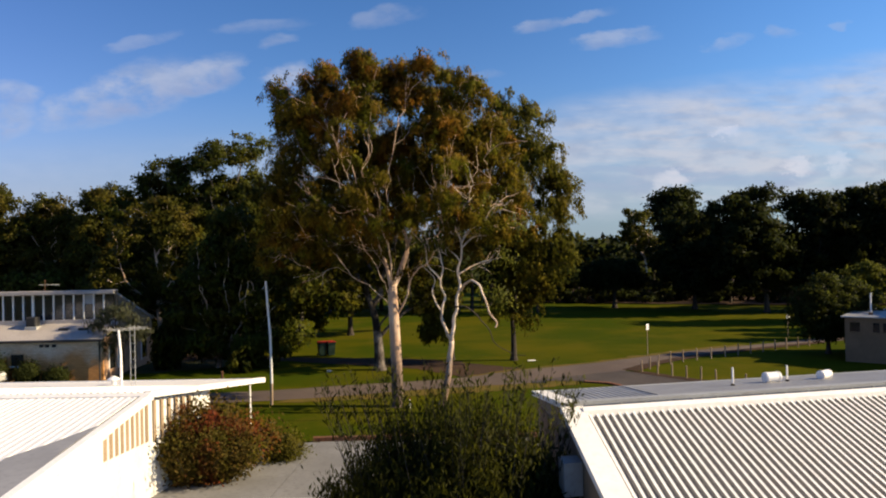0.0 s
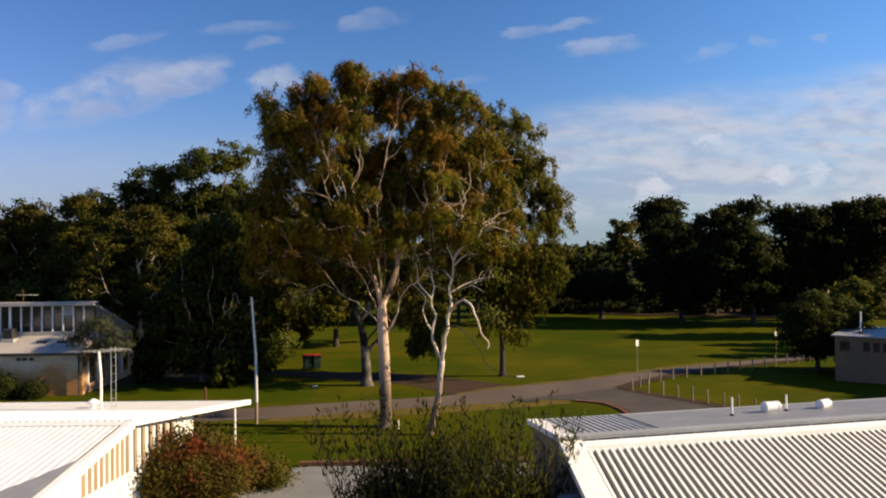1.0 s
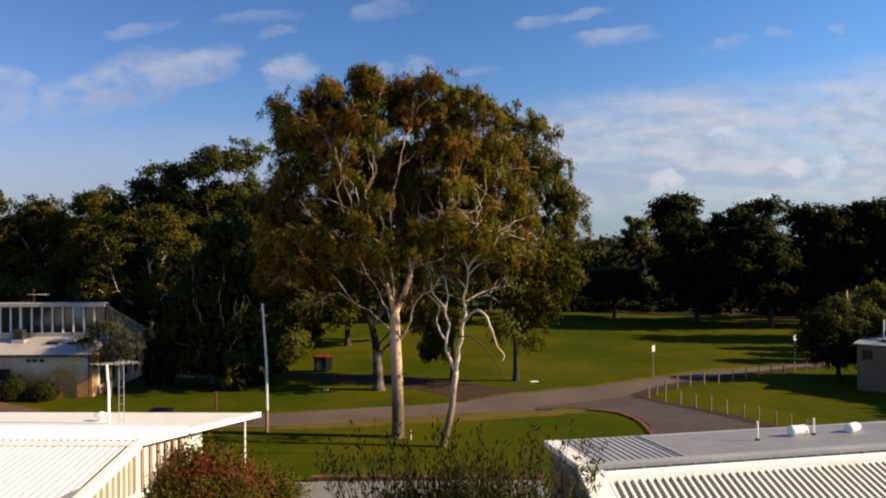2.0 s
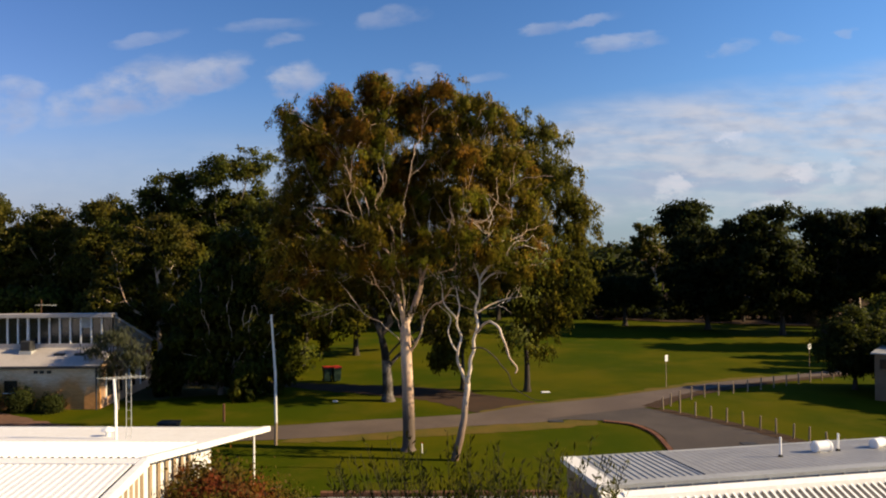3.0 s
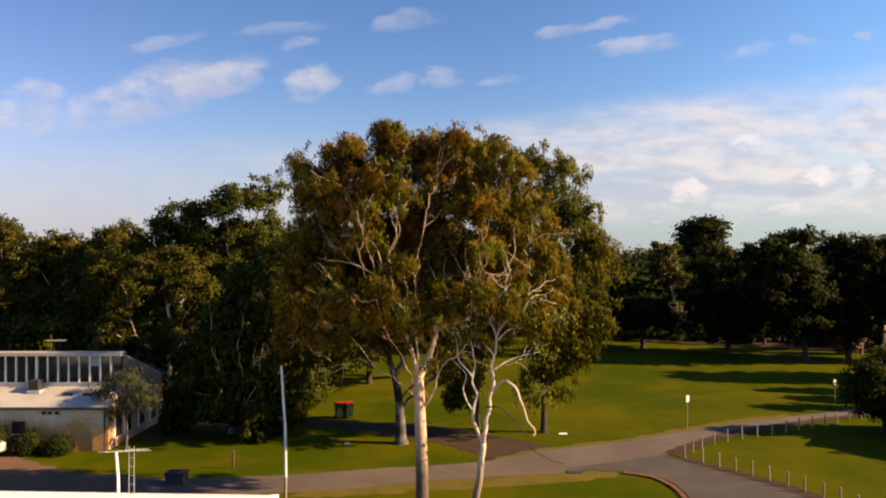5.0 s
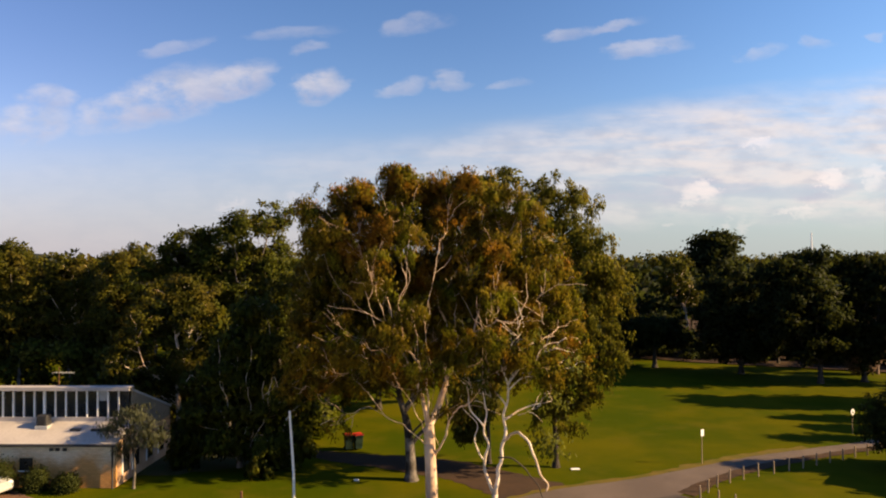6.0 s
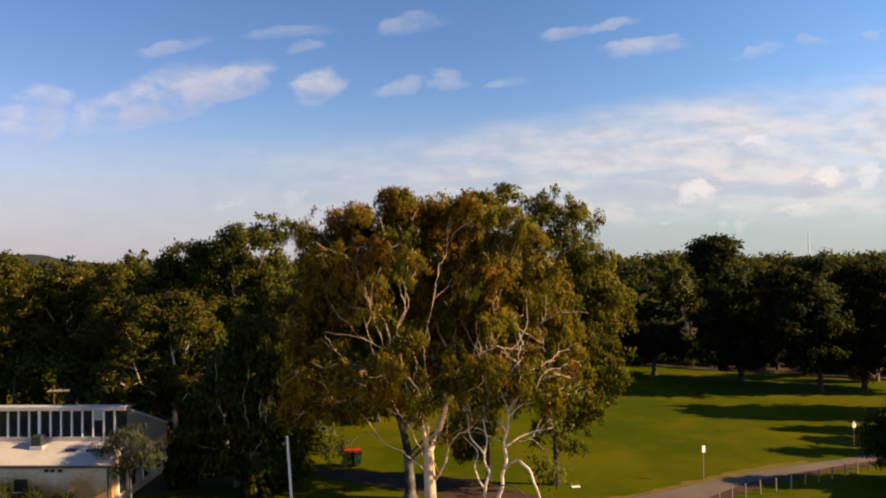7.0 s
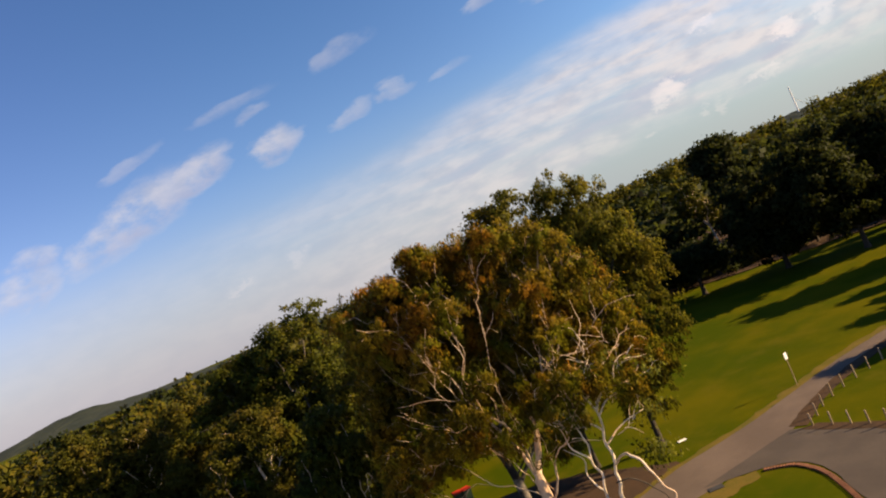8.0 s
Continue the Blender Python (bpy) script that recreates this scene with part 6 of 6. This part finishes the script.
limb("branch", [(0.05, -0.1, 5.5), (-0.45, -0.1, 6.1), (-0.5, 0, 6.9), (-1.1, 0, 7.5), (-1.0, 0, 8.3)], 0.036, 0.012, BARK_WHITE, snag)
limb("branch", [(0.94, 0, 7.0), (1.3, -0.1, 7.6), (1.05, -0.1, 8.4), (1.55, 0, 9.1), (1.4, 0, 9.9)], 0.034, 0.01, BARK_WHITE, snag)
limb("branch", [(1.3, 0, 7.6), (1.9, -0.1, 7.9), (2.3, -0.1, 8.5), (2.9, 0, 8.6)], 0.03, 0.01, BARK_WHITE, snag)
limb("branch", [(0.12, 0, 4.2), (-0.35, 0, 4.9), (-0.3, 0, 5.6), (-0.75, 0, 6.2)], 0.035, 0.012, BARK_WHITE, snag)
limb("dead_branch", [(0.5, -0.2, 4.4), (1.1, -0.3, 4.4), (1.65, -0.3, 3.85), (2.05, -0.3, 3.5), (2.2, -0.3, 2.95), (2.9, -0.35, 2.45), (3.5, -0.4, 2.35)], 0.03, 0.012, BARK_DARK, snag, "dark drooping dead branch")
rng = np.random.default_rng(41)
twigs = bmesh.new()
for line in ([(0.9, 0, 6.2), (-0.6, 0.2, 7.1)], [(0.94, 0, 6.85), (3.1, 0.1, 7.7)], [(0.85, 0, 5.75), (2.65, 0.2, 6.4)], [(0.94, 0, 7.0), (1.4, 0, 9.9)], [(0.05, -0.1, 5.5), (-1.0, 0, 8.3)], [(1.3, 0, 7.6), (2.9, 0, 8.6)], [(0.5, 0, 6.9), (0.9, 0.1, 8.4)]):
    a, b = Vector(line[0]), Vector(line[1])
    for k in range(7):
        p = a.lerp(b, 0.25 + 0.75 * (k + rng.random()) / 7)
        d = (b - a).normalized() + Vector(rng.normal(size=3)) * 0.6 + Vector((0, 0, 0.2))
        pts = [p]
        for _ in range(4):
            d = d.normalized() + Vector(rng.normal(size=3)) * 0.35
            pts.append(pts[-1] + d.normalized() * rng.uniform(0.10, 0.26))
        rod(twigs, pts, [0.018, 0.016, 0.013, 0.010, 0.006], 4)
part("twig_mass", twigs, BARK_WHITE, snag, "thin bare white twigs")
tips_ = np.array([(0.0, 0, 7.1), (0.95, 0.1, 8.4), (-0.6, 0.2, 7.2), (3.1, 0.1, 7.7), (1.9, 0, 8.6), (2.65, 0.2, 6.4), (2.3, 0.4, 4.9), (2.6, 0.4, 4.6), (0.4, 0, 8.0)])
c = np.repeat(tips_, 170, axis=0)
c = c + rng.normal(size=c.shape) * np.array((0.36, 0.36, 0.28))
w = rng.normal(size=c.shape) * 0.6
w[:, 2] -= 0.9
part("crown", leaf_mesh("crown", c, w, 0.18, 0.2, LEAF_YELLOW, rng, (c - np.repeat(tips_, 170, axis=0)) * 2.0), LEAF_YELLOW, snag)


# ---- bushes ----
def bush(name, at, radius, height, stems, leaves, leaf, label, seed, leaf_size=0.08, wisps=0, spread=0.9, slim=0.22, lean=0.35, start=0.15, rise=0.5):
    """A many-stemmed bush: stems fan out from the base and carry leaves along their upper length; wisps stand above the rest."""
    rng = np.random.default_rng(seed)
    ob = thing(name, at, label, "bush")
    bm = bmesh.new()
    cs, ws = [], []
    for i in range(stems + wisps):
        a, f = rng.uniform(0, math.tau), rng.random() ** 0.5
        tall = i >= stems
        reach = Vector((math.cos(a) * radius[0] * f * spread, math.sin(a) * radius[1] * f * spread, 0))
        h = height * (1.0 - 0.45 * f * f) * rng.uniform(0.72, 1.0) if not tall else height * rng.uniform(0.95, 1.13)
        p0 = reach * 0.35
        p1 = reach * 0.75 + Vector((rng.normal() * 0.1, rng.normal() * 0.1, h * 0.55))
        p2 = reach * (1.0 + 0.1 * lean) + Vector((rng.normal() * 0.15, rng.normal() * 0.15, h))
        if i % 3 == 0 or tall:
            rod(bm, [p0, p0.lerp(p1, 0.5) + Vector((rng.normal() * 0.03, 0, 0)), p1, p2], [0.02, 0.016, 0.011, 0.004], 4)
        m = leaves if not tall else leaves // 3
        s = start + (1 - start) * rng.random((m, 1)) ** 0.8
        q0, q1, q2 = np.array(p0), np.array(p1), np.array(p2)
        c = q0 * (1 - s) ** 2 + 2 * q1 * s * (1 - s) + q2 * s * s
        cs.append(c + rng.normal(size=(m, 3)) * (0.17 if not tall else 0.05) * np.array(1.0))
        w = rng.normal(size=(m, 3)) * 0.8
        w[:, 2] += rise
        ws.append(w)
    part("stem_mass", bm, BARK_DARK, ob)
    c = np.concatenate(cs)
    out = c / np.array((radius[0], radius[1], height)) - (0, 0, 0.35)
    out *= 0.45 / (np.linalg.norm(out, axis=1, keepdims=True) + 1e-9)
    part("foliage", leaf_mesh("foliage", c, np.concatenate(ws), leaf_size, slim, leaf, rng, out), leaf, ob)
    return ob


bush("tall_bush", (1.15, 18.2, -1.65), (3.45, 1.8), 5.0, 560, 150, LEAF_BUSH, "tall wispy yellow-green bush between the buildings", 51, 0.165, 130, slim=0.12, rise=1.7)
bush("red_tipped_bush", (-6.45, 23.0, 0.0), (2.75, 1.7), 2.5, 420, 90, LEAF_RED, "rounded bush with reddish tips beside the terrace", 52, 0.115, 8, start=0.05, slim=0.26)
bush("low_bush", (-4.3, 24.9, 0.03), (0.75, 0.6), 0.85, 70, 90, LEAF_GREEN, "small green bush behind the terrace", 53, 0.09, 4, start=0.05)
for x, y, r, h, sd in ((-19.9, 41.1, 0.50, 0.70, 54), (-21.5, 41.1, 0.36, 1.15, 55), (-23.3, 40.8, 0.75, 1.8, 56)):
    bush("hall_shrub", (x, y, 0), (r, r * 0.7), h, 120, 90, LEAF_SHRUB, "dark clipped shrub against the brick wall", sd, 0.12, 0, start=0.05)
tree("small_grey_tree", (-16.7, 41.7, 0), [(0, 0, -0.05), (0.05, 0, 1.2), (-0.1, 0, 2.2)], [(0, 0, 3.8, 1.2, 0.9, 0.6, 5), (-1.1, 0, 3.2, 0.6, 0.6, 0.7, 3), (0.9, 0, 2.8, 0.6, 0.7, 0.9, 3), (-0.2, 0, 2.4, 0.9, 0.6, 0.9, 3)],
     BARK_GREY, LEAF_GREY, "small thin grey-leaved tree beside the brick hall", 57, tips=130, clumps=3, leaves=15, leaf_size=0.2, slim=0.1, twig=0.009, droop=1.3, girth=0.07, clump=0.22)


bush("dry_shrub", (40.6, 79.6, 0), (2.4, 1.6), 4.4, 170, 60, LEAF_DRY, "leafless pinkish-brown shrub at the lawn's edge", 58, 0.22, 6, start=0.1, slim=0.12)


# ---- woods and hills behind ----
def woods(name, label, spots, leaf, seed, per, size, bark=None, low=0.38):
    """A belt of far trees: crowns of leaf tufts on thin trunks, not to be counted."""
    rng = np.random.default_rng(seed)
    cs, us, bm = [], [], bmesh.new()
    for x, y, h, r in spots:
        lobes = rng.integers(4, 7)
        for q in range(lobes):
            o = np.array((x + rng.normal() * r * 0.45, y + rng.normal() * r * 0.45, h * rng.uniform(low, 0.86)))
            u = rng.normal(size=(per // lobes, 3))
            u /= np.linalg.norm(u, axis=1, keepdims=True)
            c = o + u * np.array((r * 0.62, r * 0.62, h * 0.17)) * rng.random((len(u), 1)) ** 0.4
            cs.append(c), us.append(u)
        rod(bm, [(x, y, -0.2), (x + rng.normal() * 0.2, y, h * 0.35), (x + rng.normal() * 0.4, y, h * 0.7)], [0.22, 0.17, 0.06], 5)
    c = np.concatenate(cs)
    c[:, 2] = np.maximum(c[:, 2], 0.3)
    w = rng.normal(size=c.shape)
    w[:, 2] -= 0.3
    ob = thing(name, (0, 0, 0), label, "woods", kind="stuff")
    part("foliage", leaf_mesh("foliage", c, w, size, 0.3, leaf, rng, np.concatenate(us)), leaf, ob)
    part("trunks", bm, bark or BARK_DARK, ob)
    return ob


rng = np.random.default_rng(70)
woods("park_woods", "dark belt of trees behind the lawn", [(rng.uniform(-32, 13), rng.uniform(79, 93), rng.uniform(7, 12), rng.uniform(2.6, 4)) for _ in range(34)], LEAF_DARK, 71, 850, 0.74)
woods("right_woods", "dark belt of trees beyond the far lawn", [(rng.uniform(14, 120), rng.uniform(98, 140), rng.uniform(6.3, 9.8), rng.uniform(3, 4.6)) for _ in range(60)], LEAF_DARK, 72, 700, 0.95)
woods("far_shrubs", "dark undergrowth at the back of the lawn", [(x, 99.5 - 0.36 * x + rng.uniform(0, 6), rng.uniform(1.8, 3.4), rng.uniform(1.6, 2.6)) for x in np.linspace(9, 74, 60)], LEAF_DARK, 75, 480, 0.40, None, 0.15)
woods("left_thicket", "dark thicket of trees beside the brick hall", [(x, y, rng.uniform(6, 9), rng.uniform(2.2, 3.2)) for x, y in ((-21, 55), (-17.5, 53), (-14.8, 51.5), (-11.8, 53.5), (-19.5, 58.5), (-15.5, 58), (-12, 58.5), (-24.5, 57.5), (-9.6, 56.5), (-29.0, 59.0), (-33.5, 60.0), (-38.0, 59.5), (-43.0, 62.0))], LEAF_GREEN, 76, 2600, 0.34, BARK_GREY, 0.14)
woods("left_woods", "olive-green trees behind the brick hall", [(rng.uniform(-95, -24), rng.uniform(84, 130), rng.uniform(10, 14.5), rng.uniform(3, 4.6)) for _ in range(52)], LEAF_OLIVE, 73, 900, 0.8)
woods("distant_woods", "distant wooded suburb out to the hills", [(s * d * rng.uniform(-0.85, 0.85), d, rng.uniform(7, 12), rng.uniform(6, 10)) for s, d in ((1, rng.uniform(150, 620)) for _ in range(240))], LEAF_DARK, 74, 160, 2.2)


def hills(name, label, y, lo, hi, base, seed):
    """A low wooded ridge with a bumpy skyline."""
    verts, faces, n, m = [], [], 260, 8
    for i in range(n + 1):
        x = lo + (hi - lo) * i / n
        top = base(x / y) + 3 * noise.noise(Vector((x * 0.02, seed, 0))) + 2.5 * noise.noise(Vector((x * 0.09, seed, 4)))
        for j in range(m + 1):
            f = j / m
            verts.append((x, y - 260 * (1 - f) + 14 * noise.noise(Vector((x * 0.03, j, seed))), max(-1, top * f ** 0.8 + (3 * noise.noise(Vector((x * 0.05, j * 2.0, seed))) if 0 < j < m else 0))))
    for i in range(n):
        for j in range(m):
            o = i * (m + 1) + j
            faces.append((o, o + m + 1, o + m + 2, o + 1))
    return tagged(new(name, mesh_of(name, verts, faces, HILL)), label, "hills", kind="structure")


woods("skyline_woods", "tall distant trees along the skyline", [(d * u, d, rng.uniform(13, 19), rng.uniform(5, 8)) for u, d in ((rng.uniform(-0.3, 0.8), rng.uniform(440, 560)) for _ in range(170))], LEAF_OLIVE, 77, 150, 2.0)
hills("hill_backdrop", "low wooded hills on the horizon", 1500, -1500, 1500, lambda u: 6 + 12 * max(0.0, u + 0.1) + 25 * math.exp(-((u + 0.6) / 0.09) ** 2), 3.3)
mast_ = thing("radio_mast", (678, 1440, 0), "thin pale mast on the distant hills", "mast")
part("shaft", tube([(0, 0, 0), (0, 0, 62)], [1.5, 1.2], 8), WHITE_STEEL, mast_)
part("jib", tube([(0, 0, 40), (16, 0, 22)], 0.4, 5), PALE_STEEL, mast_)
